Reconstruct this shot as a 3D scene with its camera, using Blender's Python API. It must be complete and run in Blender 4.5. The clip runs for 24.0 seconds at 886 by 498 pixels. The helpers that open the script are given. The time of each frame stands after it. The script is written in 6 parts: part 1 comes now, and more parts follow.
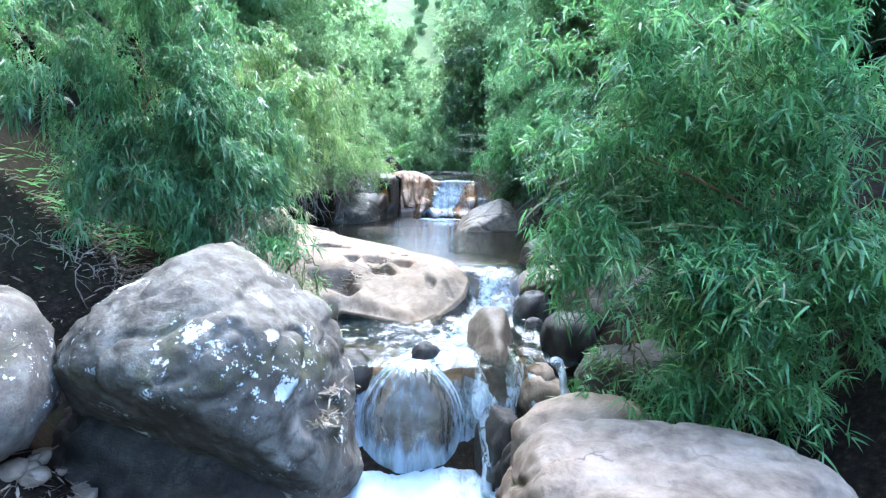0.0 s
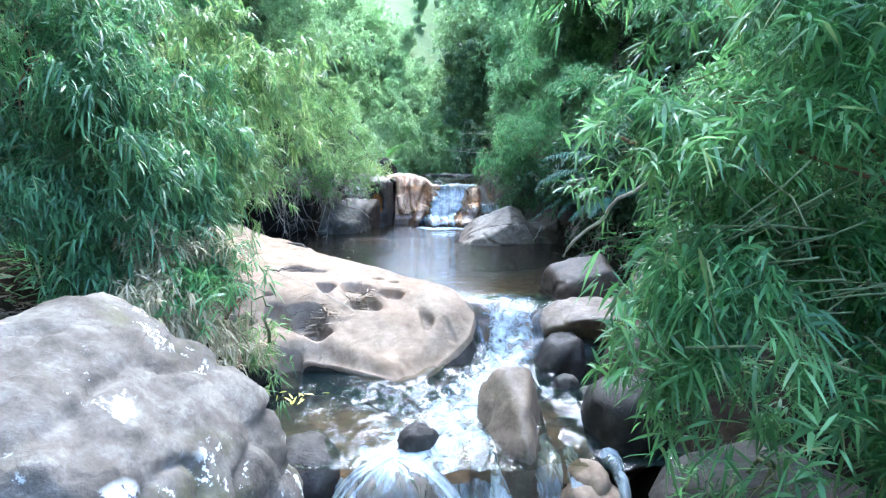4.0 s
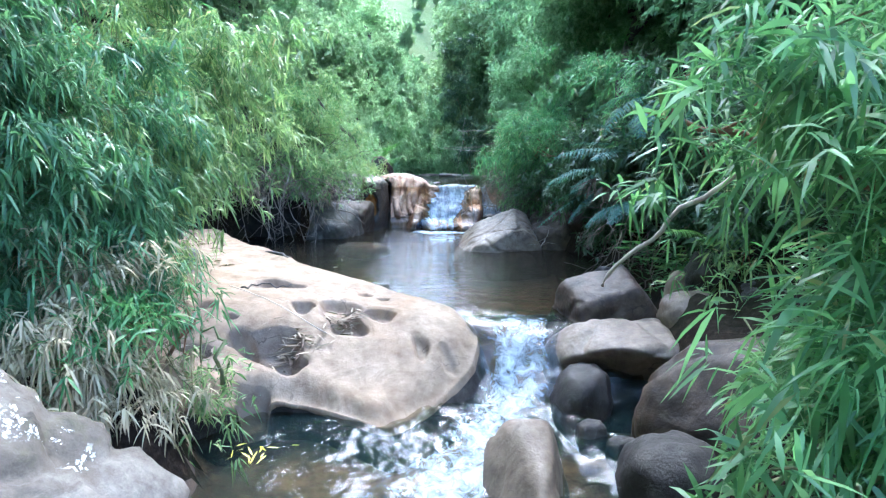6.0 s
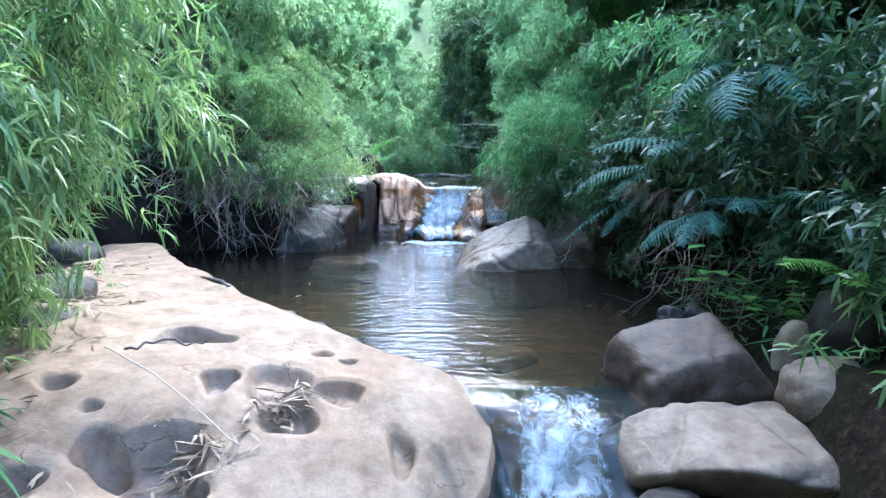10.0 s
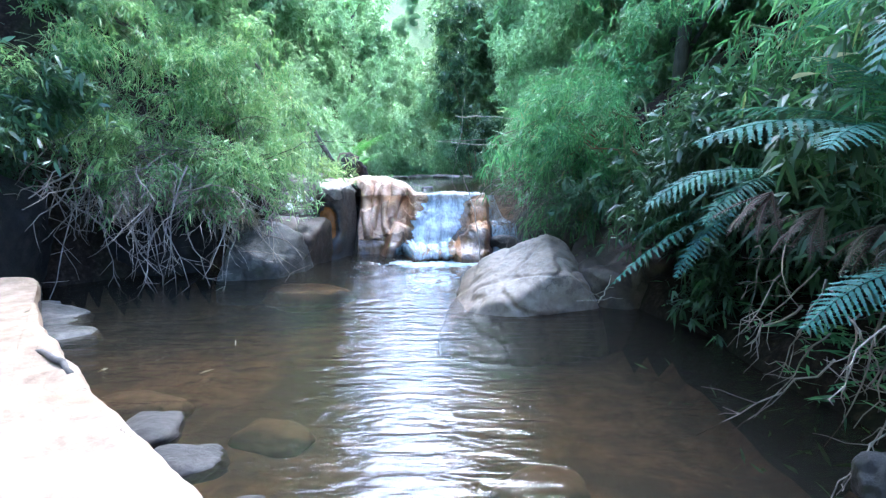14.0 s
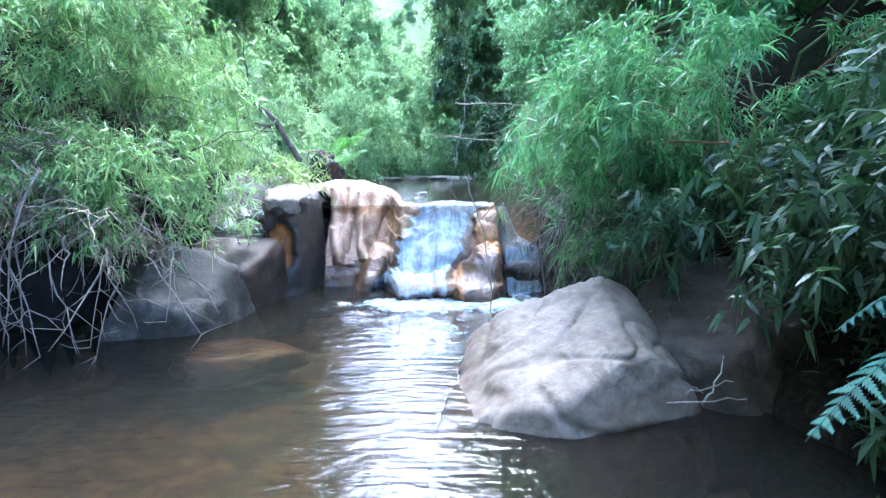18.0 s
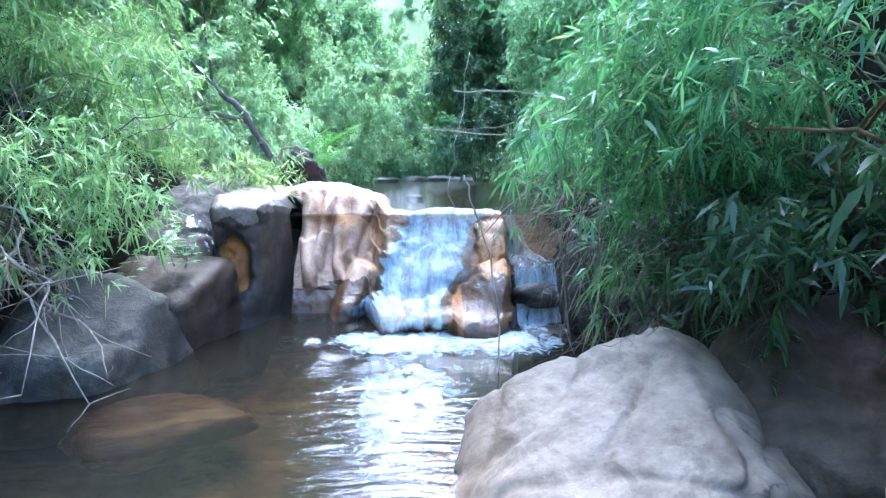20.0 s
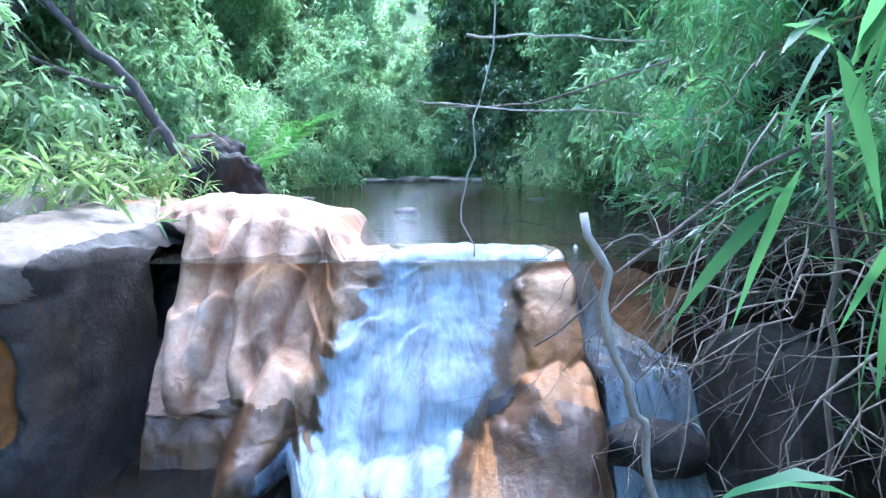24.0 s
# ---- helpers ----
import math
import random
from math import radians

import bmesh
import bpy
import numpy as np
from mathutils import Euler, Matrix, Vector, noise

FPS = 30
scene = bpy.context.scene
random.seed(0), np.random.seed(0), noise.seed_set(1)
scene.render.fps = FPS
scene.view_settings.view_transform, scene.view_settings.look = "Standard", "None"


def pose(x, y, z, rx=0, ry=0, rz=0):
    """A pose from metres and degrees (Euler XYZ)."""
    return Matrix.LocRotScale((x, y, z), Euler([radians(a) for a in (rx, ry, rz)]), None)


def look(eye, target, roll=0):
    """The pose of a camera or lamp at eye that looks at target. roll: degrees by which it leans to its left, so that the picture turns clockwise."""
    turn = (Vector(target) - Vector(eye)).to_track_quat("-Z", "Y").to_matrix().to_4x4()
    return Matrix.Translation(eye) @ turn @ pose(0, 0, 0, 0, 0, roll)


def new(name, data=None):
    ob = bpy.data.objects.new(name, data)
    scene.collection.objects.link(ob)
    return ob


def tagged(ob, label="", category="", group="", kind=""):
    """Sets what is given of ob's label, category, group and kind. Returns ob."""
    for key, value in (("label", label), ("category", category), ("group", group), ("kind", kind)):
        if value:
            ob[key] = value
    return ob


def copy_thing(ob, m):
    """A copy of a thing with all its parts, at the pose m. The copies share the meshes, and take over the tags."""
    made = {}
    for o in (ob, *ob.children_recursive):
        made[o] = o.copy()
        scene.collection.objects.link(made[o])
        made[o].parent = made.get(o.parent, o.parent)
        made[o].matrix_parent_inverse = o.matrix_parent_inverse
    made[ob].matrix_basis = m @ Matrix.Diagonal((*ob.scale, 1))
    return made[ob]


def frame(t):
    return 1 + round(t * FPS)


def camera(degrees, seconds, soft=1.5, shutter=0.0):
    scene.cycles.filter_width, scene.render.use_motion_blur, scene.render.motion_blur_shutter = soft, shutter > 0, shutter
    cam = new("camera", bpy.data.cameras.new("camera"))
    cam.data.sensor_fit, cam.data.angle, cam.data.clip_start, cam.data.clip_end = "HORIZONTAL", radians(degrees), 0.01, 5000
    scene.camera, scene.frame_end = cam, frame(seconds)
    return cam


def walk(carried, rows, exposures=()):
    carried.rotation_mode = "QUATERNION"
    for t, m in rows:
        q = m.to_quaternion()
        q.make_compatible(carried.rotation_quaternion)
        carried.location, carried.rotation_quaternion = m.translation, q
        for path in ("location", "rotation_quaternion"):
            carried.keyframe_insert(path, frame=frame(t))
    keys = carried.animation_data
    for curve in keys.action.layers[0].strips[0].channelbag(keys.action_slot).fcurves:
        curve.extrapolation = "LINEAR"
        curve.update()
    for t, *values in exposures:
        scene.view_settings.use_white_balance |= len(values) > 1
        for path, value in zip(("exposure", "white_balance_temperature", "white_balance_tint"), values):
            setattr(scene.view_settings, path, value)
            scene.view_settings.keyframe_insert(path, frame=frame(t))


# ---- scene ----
cam = camera(76.0, 24.0, soft=1.3)
# seconds, x, y, z, pitch, roll, yaw
ROWS = [
    (0.0, 0.0, 0.0, 1.2, -8.45, 0.0, -0.0),
    (0.5, 0.002, 0.186, 1.201, -8.41, 0.01, -0.01),
    (1.0, 0.002, 0.377, 1.198, -8.38, 0.01, -0.03),
    (1.5, 0.004, 0.574, 1.2, -8.36, 0.02, -0.03),
    (2.0, 0.005, 0.772, 1.203, -8.34, 0.02, -0.04),
    (2.5, 0.003, 0.97, 1.205, -8.33, 0.0, -0.03),
    (4.5, -0.008, 1.782, 1.207, -8.3, -0.02, -0.08),
    (5.0, -0.008, 1.988, 1.206, -8.3, -0.02, -0.11),
    (5.5, -0.0, 2.195, 1.199, -8.3, -0.03, -0.11),
    (6.0, 0.011, 2.4, 1.195, -8.3, -0.0, -0.11),
    (6.5, 0.024, 2.598, 1.19, -8.3, -0.01, -0.12),
    (7.0, 0.036, 2.793, 1.185, -8.3, -0.03, -0.13),
    (7.5, 0.044, 2.993, 1.183, -8.3, -0.02, -0.15),
    (8.0, 0.042, 3.197, 1.18, -8.3, -0.01, -0.18),
    (8.5, 0.044, 3.41, 1.175, -8.29, 0.04, -0.15),
    (9.0, 0.041, 3.628, 1.174, -8.3, 0.05, -0.19),
    (9.5, 0.037, 3.851, 1.17, -8.29, 0.03, -0.23),
    (10.0, 0.035, 4.079, 1.166, -8.27, 0.03, -0.3),
    (10.5, 0.04, 4.308, 1.163, -8.23, 0.02, -0.29),
    (12.5, 0.084, 5.27, 1.175, -8.29, 0.03, -0.34),
    (13.0, 0.089, 5.514, 1.182, -8.3, 0.07, -0.39),
    (13.5, 0.1, 5.763, 1.186, -8.31, 0.08, -0.41),
    (14.0, 0.107, 6.013, 1.187, -8.3, 0.1, -0.45),
    (14.5, 0.111, 6.267, 1.191, -8.3, 0.11, -0.49),
    (15.0, 0.115, 6.524, 1.196, -8.3, 0.1, -0.49),
    (15.5, 0.127, 6.782, 1.198, -8.3, 0.09, -0.5),
    (16.0, 0.135, 7.036, 1.206, -8.33, 0.09, -0.52),
    (16.5, 0.122, 7.298, 1.211, -8.3, 0.09, -0.54),
    (17.0, 0.121, 7.564, 1.21, -8.3, 0.1, -0.57),
    (17.5, 0.14, 7.835, 1.207, -8.32, 0.1, -0.57),
    (18.0, 0.155, 8.115, 1.206, -8.32, 0.08, -0.56),
    (18.5, 0.177, 8.4, 1.204, -8.31, 0.08, -0.52),
    (20.5, 0.229, 9.564, 1.199, -8.32, 0.12, -0.44),
    (21.0, 0.233, 9.866, 1.2, -8.33, 0.13, -0.47),
    (21.5, 0.233, 10.181, 1.201, -8.32, 0.13, -0.47),
    (22.0, 0.233, 10.512, 1.204, -8.37, 0.15, -0.39),
    (22.5, 0.227, 10.841, 1.205, -8.38, 0.13, -0.38),
    (23.0, 0.217, 11.17, 1.206, -8.41, 0.14, -0.39),
    (23.5, 0.216, 11.502, 1.203, -8.43, 0.17, -0.33),
    (24.0, 0.212, 11.826, 1.2, -8.43, 0.23, -0.29),
]
walk(cam, [(t, pose(x, y, z, 90 + pitch, roll, yaw)) for t, x, y, z, pitch, roll, yaw in ROWS],
     exposures=[(0.0, 4.2, 5050, 5), (7.0, 4.0, 4950, 6), (10.0, 3.95, 4850, 7), (13.5, 4.25, 4800, 8), (18.5, 4.6, 4800, 10), (21.0, 4.4, 4650, 9), (24.0, 4.3, 4600, 10)])

RNG = np.random.default_rng(7)

# ---------------------------------------------------------------- light
world = bpy.data.worlds.new("sky")
scene.world = world
world.use_nodes = True
wn = world.node_tree
sky = wn.nodes.new("ShaderNodeTexSky")
sky.sky_type = "NISHITA"
sky.sun_disc = False
sky.sun_elevation, sky.sun_rotation = radians(52), radians(20)
sky.air_density, sky.dust_density = 1.0, 4.0
wn.links.new(sky.outputs[0], wn.nodes["Background"].inputs[0])
wn.nodes["Background"].inputs[1].default_value = 0.15
sun = new("sun", bpy.data.lights.new("sun", "SUN"))
sun.data.energy, sun.data.angle, sun.data.color = 0.14, radians(20), (1.0, 0.95, 0.86)
sun.matrix_world = look((6.3, 17.4, 23.6), (0, 0, 0))


# ---------------------------------------------------------------- materials
def mat(name):
    m = bpy.data.materials.new(name)
    m.use_nodes = True
    t = m.node_tree
    return m, t, t.nodes["Principled BSDF"], t.nodes["Material Output"]


def nd(t, kind, links=(), **values):
    """A node; links: (input, socket) pairs; values: properties or inputs by name."""
    n = t.nodes.new(kind)
    for key, v in values.items():
        if key == "data_type":
            n.data_type = v
        elif key == "blend_type":
            n.blend_type = v
        elif key == "operation":
            n.operation = v
        elif key == "attribute_name":
            n.attribute_name = v
        else:
            n.inputs[key.replace("_", " ")].default_value = v
    for name, socket in links:
        t.links.new(socket, n.inputs[name])
    return n


def noise_tex(t, scale, detail=5, rough=0.6, stretch=None, distort=0.0):
    tc = nd(t, "ShaderNodeTexCoord")
    co = tc.outputs["Object"]
    if stretch:
        co = nd(t, "ShaderNodeMapping", [("Vector", co)], Scale=stretch).outputs[0]
    return nd(t, "ShaderNodeTexNoise", [("Vector", co)], Scale=scale, Detail=detail, Roughness=rough, Distortion=distort)


def ramp(t, fac, stops):
    r = nd(t, "ShaderNodeValToRGB", [("Fac", fac)])
    e = r.color_ramp.elements
    while len(e) < len(stops):
        e.new(0.5)
    for el, (p, c) in zip(e, stops):
        el.position, el.color = p, (*c, 1) if len(c) == 3 else c
    return r.outputs[0]


def mix(t, fac, a, b, blend="MIX"):
    m = nd(t, "ShaderNodeMix", data_type="RGBA", blend_type=blend)
    for i, v in ((0, fac), (6, a), (7, b)):
        if isinstance(v, bpy.types.NodeSocket):
            t.links.new(v, m.inputs[i])
        else:
            m.inputs[i].default_value = v if i == 0 else (*v, 1)
    return m.outputs[2]


def bump(t, heights, p, dist=0.02):
    """heights: (socket, strength) pairs chained into the shader's normal."""
    last = None
    for h, s in heights:
        b = nd(t, "ShaderNodeBump", [("Height", h)], Strength=s, Distance=dist)
        if last:
            t.links.new(last.outputs[0], b.inputs["Normal"])
        last = b
    t.links.new(last.outputs[0], p.inputs["Normal"])


def rock_material(name, dark, mid, light, stain, stain_from=0.56, rough=0.75, lichen=0.0, moss=None, grain=60, relief=1.0):
    m, t, p, out = mat(name)
    big = noise_tex(t, 1.3, 6, 0.6, distort=0.4)
    mid_n = noise_tex(t, 5.5, 8, 0.65)
    fine = noise_tex(t, grain, 6, 0.7)
    col = ramp(t, mid_n.outputs[0], [(0.3, dark), (0.5, mid), (0.72, light)])
    st = ramp(t, big.outputs[0], [(stain_from, (0, 0, 0)), (stain_from + 0.13, (0.8, 0.8, 0.8))])
    col = mix(t, st, col, stain)
    col = mix(t, ramp(t, fine.outputs[0], [(0.35, (0.55, 0.55, 0.55)), (0.62, (1, 1, 1))]), mix(t, 0.5, col, dark), col)
    blot = noise_tex(t, 3.1, 9, 0.72, distort=1.2)
    col = mix(t, ramp(t, blot.outputs[0], [(0.52, (0, 0, 0)), (0.6, (0.55, 0.55, 0.55))]), col, dark)
    tcc = nd(t, "ShaderNodeTexCoord")
    cw = noise_tex(t, 3, 4, 0.6)
    cv = nd(t, "ShaderNodeMix", [(4, tcc.outputs["Object"]), (5, cw.outputs[1])], data_type="VECTOR")
    cv.inputs[0].default_value = 0.35
    crack = nd(t, "ShaderNodeTexVoronoi", [("Vector", cv.outputs[1])], Scale=2.3)
    crack.feature = "DISTANCE_TO_EDGE"
    gap = noise_tex(t, 2.7, 3)
    line = mix(t, 1.0, ramp(t, crack.outputs["Distance"], [(0.0, (1, 1, 1)), (0.014, (0, 0, 0))]), ramp(t, gap.outputs[0], [(0.5, (0, 0, 0)), (0.62, (0.75, 0.75, 0.75))]), "MULTIPLY")
    col = mix(t, line, col, tuple(c * 0.4 for c in dark))
    if moss:
        mo = noise_tex(t, 2.1, 7, 0.7, distort=0.6)
        col = mix(t, ramp(t, mo.outputs[0], [(0.56, (0, 0, 0)), (0.68, (0.8, 0.8, 0.8))]), col, moss)
    if lichen:
        warp = noise_tex(t, 13, 5, 0.7)
        tc = nd(t, "ShaderNodeTexCoord")
        co = nd(t, "ShaderNodeMix", [(4, tc.outputs["Object"]), (5, warp.outputs[1])], data_type="VECTOR")
        co.inputs[0].default_value = 0.22
        v = nd(t, "ShaderNodeTexVoronoi", [("Vector", co.outputs[1])], Scale=3.6, Randomness=1.0)
        v2 = nd(t, "ShaderNodeTexVoronoi", [("Vector", co.outputs[1])], Scale=15, Randomness=1.0)
        a = ramp(t, v.outputs["Distance"], [(0.2, (1, 1, 1)), (0.24, (0, 0, 0))])
        b = ramp(t, v2.outputs["Distance"], [(0.2, (1, 1, 1)), (0.27, (0, 0, 0))])
        patch = noise_tex(t, 2.2, 3, 0.5)
        k = ramp(t, patch.outputs[0], [(0.5, (0, 0, 0)), (0.58, (1, 1, 1))])
        both = mix(t, 1.0, mix(t, 1.0, a, b, "LIGHTEN"), k, "MULTIPLY")
        col = mix(t, mix(t, 1.0, both, (lichen,) * 3, "MULTIPLY"), col, (0.72, 0.72, 0.68))
    t.links.new(col, p.inputs["Base Color"])
    p.inputs["Roughness"].default_value = rough
    p.inputs["Specular IOR Level"].default_value = 0.5 if rough < 0.42 else 0.22
    bump(t, [(big.outputs[0], 0.35 * relief), (mid_n.outputs[0], 0.6 * relief), (blot.outputs[0], 0.4 * relief), (fine.outputs[0], 0.4 * relief)], p, 0.03)
    return m


SANDSTONE = rock_material("pale_sandstone", (0.15, 0.102, 0.064), (0.25, 0.184, 0.124), (0.335, 0.26, 0.185), (0.22, 0.138, 0.078), relief=0.55)
GREYROCK = rock_material("grey_lichen_rock", (0.042, 0.034, 0.026), (0.135, 0.114, 0.09), (0.27, 0.238, 0.2), (0.07, 0.056, 0.04), stain_from=0.5, lichen=0.9, moss=(0.085, 0.082, 0.034))
TANROCK = rock_material("tan_river_rock", (0.1, 0.07, 0.048), (0.23, 0.172, 0.125), (0.34, 0.272, 0.21), (0.14, 0.09, 0.055), relief=0.7)
# damp sandstone, a little darker to hold the shade inside the potholes
DAMP_SHADE_ROCK = rock_material("damp_shade_brown_sandstone", (0.12, 0.084, 0.057), (0.22, 0.164, 0.118), (0.3, 0.232, 0.17), (0.22, 0.128, 0.066), rough=0.65, relief=0.6)
# near-black in place of the deep shade under an overhang
SHADE_BLACK_ROCK = rock_material("shade_black_rock", (0.005, 0.0045, 0.004), (0.013, 0.011, 0.009), (0.03, 0.025, 0.02), (0.025, 0.016, 0.011), rough=0.8)
# wet rock, darkened further to hold the shade of undercuts and hollows
WET_SHADE_ROCK = rock_material("dark_wet_shade_rock", (0.016, 0.013, 0.011), (0.042, 0.035, 0.029), (0.09, 0.076, 0.064), (0.065, 0.043, 0.026), rough=0.48)
BANKROCK = rock_material("mossy_bank_rock", (0.022, 0.02, 0.016), (0.065, 0.058, 0.048), (0.16, 0.145, 0.125), (0.08, 0.055, 0.035), rough=0.45, moss=(0.04, 0.045, 0.02))
BROWNROCK = rock_material("dark_brown_rock", (0.02, 0.014, 0.01), (0.065, 0.044, 0.03), (0.12, 0.086, 0.062), (0.09, 0.048, 0.024), rough=0.5, relief=0.7)
LEDGEROCK = rock_material("orange_sandstone", (0.11, 0.055, 0.028), (0.34, 0.19, 0.1), (0.48, 0.31, 0.19), (0.36, 0.155, 0.045), stain_from=0.48, rough=0.5, relief=0.7)
CAPROCK = rock_material("pinkish_sandstone", (0.2, 0.105, 0.06), (0.45, 0.28, 0.175), (0.6, 0.42, 0.295), (0.42, 0.2, 0.08), stain_from=0.52, rough=0.6, relief=0.6)
IRONROCK = rock_material("iron_stained_sandstone", (0.09, 0.035, 0.01), (0.24, 0.09, 0.018), (0.33, 0.14, 0.035), (0.15, 0.055, 0.012), rough=0.6, relief=0.6)
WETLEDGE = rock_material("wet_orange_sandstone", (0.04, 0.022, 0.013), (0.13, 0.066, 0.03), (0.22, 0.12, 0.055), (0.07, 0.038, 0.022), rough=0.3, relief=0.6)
WEDGEROCK = rock_material("brown_grey_sandstone", (0.08, 0.058, 0.04), (0.2, 0.15, 0.107), (0.29, 0.228, 0.17), (0.14, 0.09, 0.052), rough=0.5, relief=0.6)


def soil_material():
    m, t, p, out = mat("leaf_littered_soil")
    a = noise_tex(t, 1.2, 6)
    b = noise_tex(t, 18, 8, 0.75)
    col = ramp(t, b.outputs[0], [(0.3, (0.008, 0.006, 0.005)), (0.52, (0.022, 0.016, 0.012)), (0.72, (0.06, 0.043, 0.03))])
    col = mix(t, ramp(t, a.outputs[0], [(0.45, (0, 0, 0)), (0.65, (0.6, 0.6, 0.6))]), col, (0.02, 0.025, 0.011))
    t.links.new(col, p.inputs["Base Color"])
    p.inputs["Roughness"].default_value = 0.95
    p.inputs["Specular IOR Level"].default_value = 0.04
    bump(t, [(a.outputs[0], 0.5), (b.outputs[0], 0.8)], p, 0.05)
    return m


def hillside_material():
    m, t, p, out = mat("pale_grass_slope")
    a = noise_tex(t, 0.09, 6)
    b = noise_tex(t, 0.9, 9, 0.8)
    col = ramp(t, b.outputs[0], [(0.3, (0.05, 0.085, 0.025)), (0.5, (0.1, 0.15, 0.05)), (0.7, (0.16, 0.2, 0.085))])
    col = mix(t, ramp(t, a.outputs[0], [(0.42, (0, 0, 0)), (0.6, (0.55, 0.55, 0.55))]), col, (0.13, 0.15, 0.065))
    t.links.new(col, p.inputs["Base Color"])
    p.inputs["Roughness"].default_value = 0.95
    p.inputs["Specular IOR Level"].default_value = 0.1
    bump(t, [(b.outputs[0], 0.6)], p, 0.5)
    return m


def leaf_material(name, dark, mid, light, glow=0.4, rough=0.45, odd=None):
    """Leaves: colour varies leaf by leaf, with some light passing through the blade."""
    m, t, p, out = mat(name)
    g = nd(t, "ShaderNodeNewGeometry")
    o = nd(t, "ShaderNodeObjectInfo")
    stops = [(0.0, dark), (0.45, mid), (0.85, light)]
    if odd:
        stops += [(0.9, tuple(min(0.6, c * 1.5) for c in light)), (0.965, light), (0.975, odd)]
    col = ramp(t, g.outputs["Random Per Island"], stops)
    big = noise_tex(t, 1.1, 3)
    col = mix(t, ramp(t, big.outputs[0], [(0.38, (0, 0, 0)), (0.62, (0.5, 0.5, 0.5))]), col, light)
    tuft = noise_tex(t, 6.5, 2)
    col = mix(t, ramp(t, tuft.outputs[0], [(0.36, (0.6, 0.6, 0.6)), (0.5, (0, 0, 0))]), col, dark)
    hs = nd(t, "ShaderNodeHueSaturation", [("Color", col)])
    t.links.new(nd(t, "ShaderNodeMapRange", [(0, o.outputs["Random"])], From_Min=0, From_Max=1, To_Min=0.485, To_Max=0.515).outputs[0], hs.inputs["Hue"])
    col = hs.outputs[0]
    t.links.new(col, p.inputs["Base Color"])
    p.inputs["Roughness"].default_value = rough
    p.inputs["Specular IOR Level"].default_value = 0.55
    tr = nd(t, "ShaderNodeBsdfTranslucent", [("Color", mix(t, 0.4, col, (0.19, 0.4, 0.1)))])
    ms = nd(t, "ShaderNodeMixShader", [(1, p.outputs[0]), (2, tr.outputs[0])], Fac=glow)
    t.links.new(ms.outputs[0], out.inputs[0])
    return m


BAMBOO_COOL = leaf_material("bamboo_leaf_cool", (0.02, 0.068, 0.03), (0.072, 0.21, 0.078), (0.23, 0.43, 0.15), glow=0.52, odd=(0.4, 0.33, 0.15))
# darker copy of the cool leaf, for a curtain that hangs in shade
BAMBOO_SHADED = leaf_material("bamboo_leaf_shaded_blue_green", (0.014, 0.048, 0.028), (0.045, 0.14, 0.064), (0.15, 0.3, 0.125), glow=0.46, odd=(0.36, 0.3, 0.15))
BAMBOO_WARM = leaf_material("bamboo_leaf_warm", (0.044, 0.09, 0.032), (0.155, 0.27, 0.08), (0.38, 0.48, 0.165), glow=0.5, odd=(0.55, 0.43, 0.24))
# distance haze is put into the leaf colour of these two: paler than real leaves
HAZED_LEAF = leaf_material("hazed_tree_leaf", (0.14, 0.25, 0.12), (0.3, 0.46, 0.22), (0.48, 0.61, 0.35), glow=0.66)
HAZED_VALLEY_LEAF = leaf_material("hazed_valley_tree_leaf", (0.12, 0.19, 0.085), (0.26, 0.36, 0.17), (0.42, 0.52, 0.28), glow=0.6)
# dark leaves that carry the shade of the banks in their colour
SHADE_DARK_LEAF = leaf_material("shade_dark_tree_leaf", (0.015, 0.04, 0.02), (0.035, 0.08, 0.034), (0.07, 0.13, 0.055), glow=0.3)
FERN_LEAF = leaf_material("fern_leaf", (0.012, 0.05, 0.038), (0.032, 0.115, 0.08), (0.075, 0.19, 0.14), glow=0.3, rough=0.75)
YOUNG_LEAF = leaf_material("young_leaf", (0.08, 0.2, 0.03), (0.14, 0.33, 0.05), (0.22, 0.45, 0.08), glow=0.45)
DEAD_LEAF = leaf_material("dry_leaf", (0.22, 0.15, 0.08), (0.42, 0.33, 0.19), (0.58, 0.48, 0.3), glow=0.25, rough=0.7)
LITTER = leaf_material("leaf_litter", (0.08, 0.05, 0.03), (0.2, 0.14, 0.085), (0.4, 0.32, 0.22), glow=0.1, rough=0.8)
WITHERED = leaf_material("withered_fern", (0.03, 0.018, 0.011), (0.075, 0.048, 0.03), (0.15, 0.105, 0.07), glow=0.1, rough=0.8)
YELLOW_LEAF = leaf_material("yellow_leaf", (0.6, 0.42, 0.03), (0.7, 0.5, 0.04), (0.75, 0.6, 0.1), glow=0.2)


def bark_material(name, dark, light, scale=14):
    m, t, p, out = mat(name)
    n = noise_tex(t, scale, 7, 0.7, stretch=(1, 1, 0.25))
    t.links.new(ramp(t, n.outputs[0], [(0.32, dark), (0.68, light)]), p.inputs["Base Color"])
    p.inputs["Roughness"].default_value = 0.85
    bump(t, [(n.outputs[0], 0.6)], p, 0.01)
    return m


BARK = bark_material("grey_bark", (0.03, 0.025, 0.02), (0.12, 0.1, 0.085))
TWIG = bark_material("dry_twig", (0.12, 0.09, 0.07), (0.32, 0.26, 0.2), 30)
DARK_TWIG = bark_material("grey_dead_grass", (0.035, 0.028, 0.02), (0.13, 0.105, 0.075), 30)
PALE_WOOD = bark_material("bleached_wood", (0.3, 0.25, 0.19), (0.55, 0.48, 0.38), 24)
CULM = bark_material("bamboo_culm", (0.06, 0.09, 0.03), (0.2, 0.2, 0.08), 18)
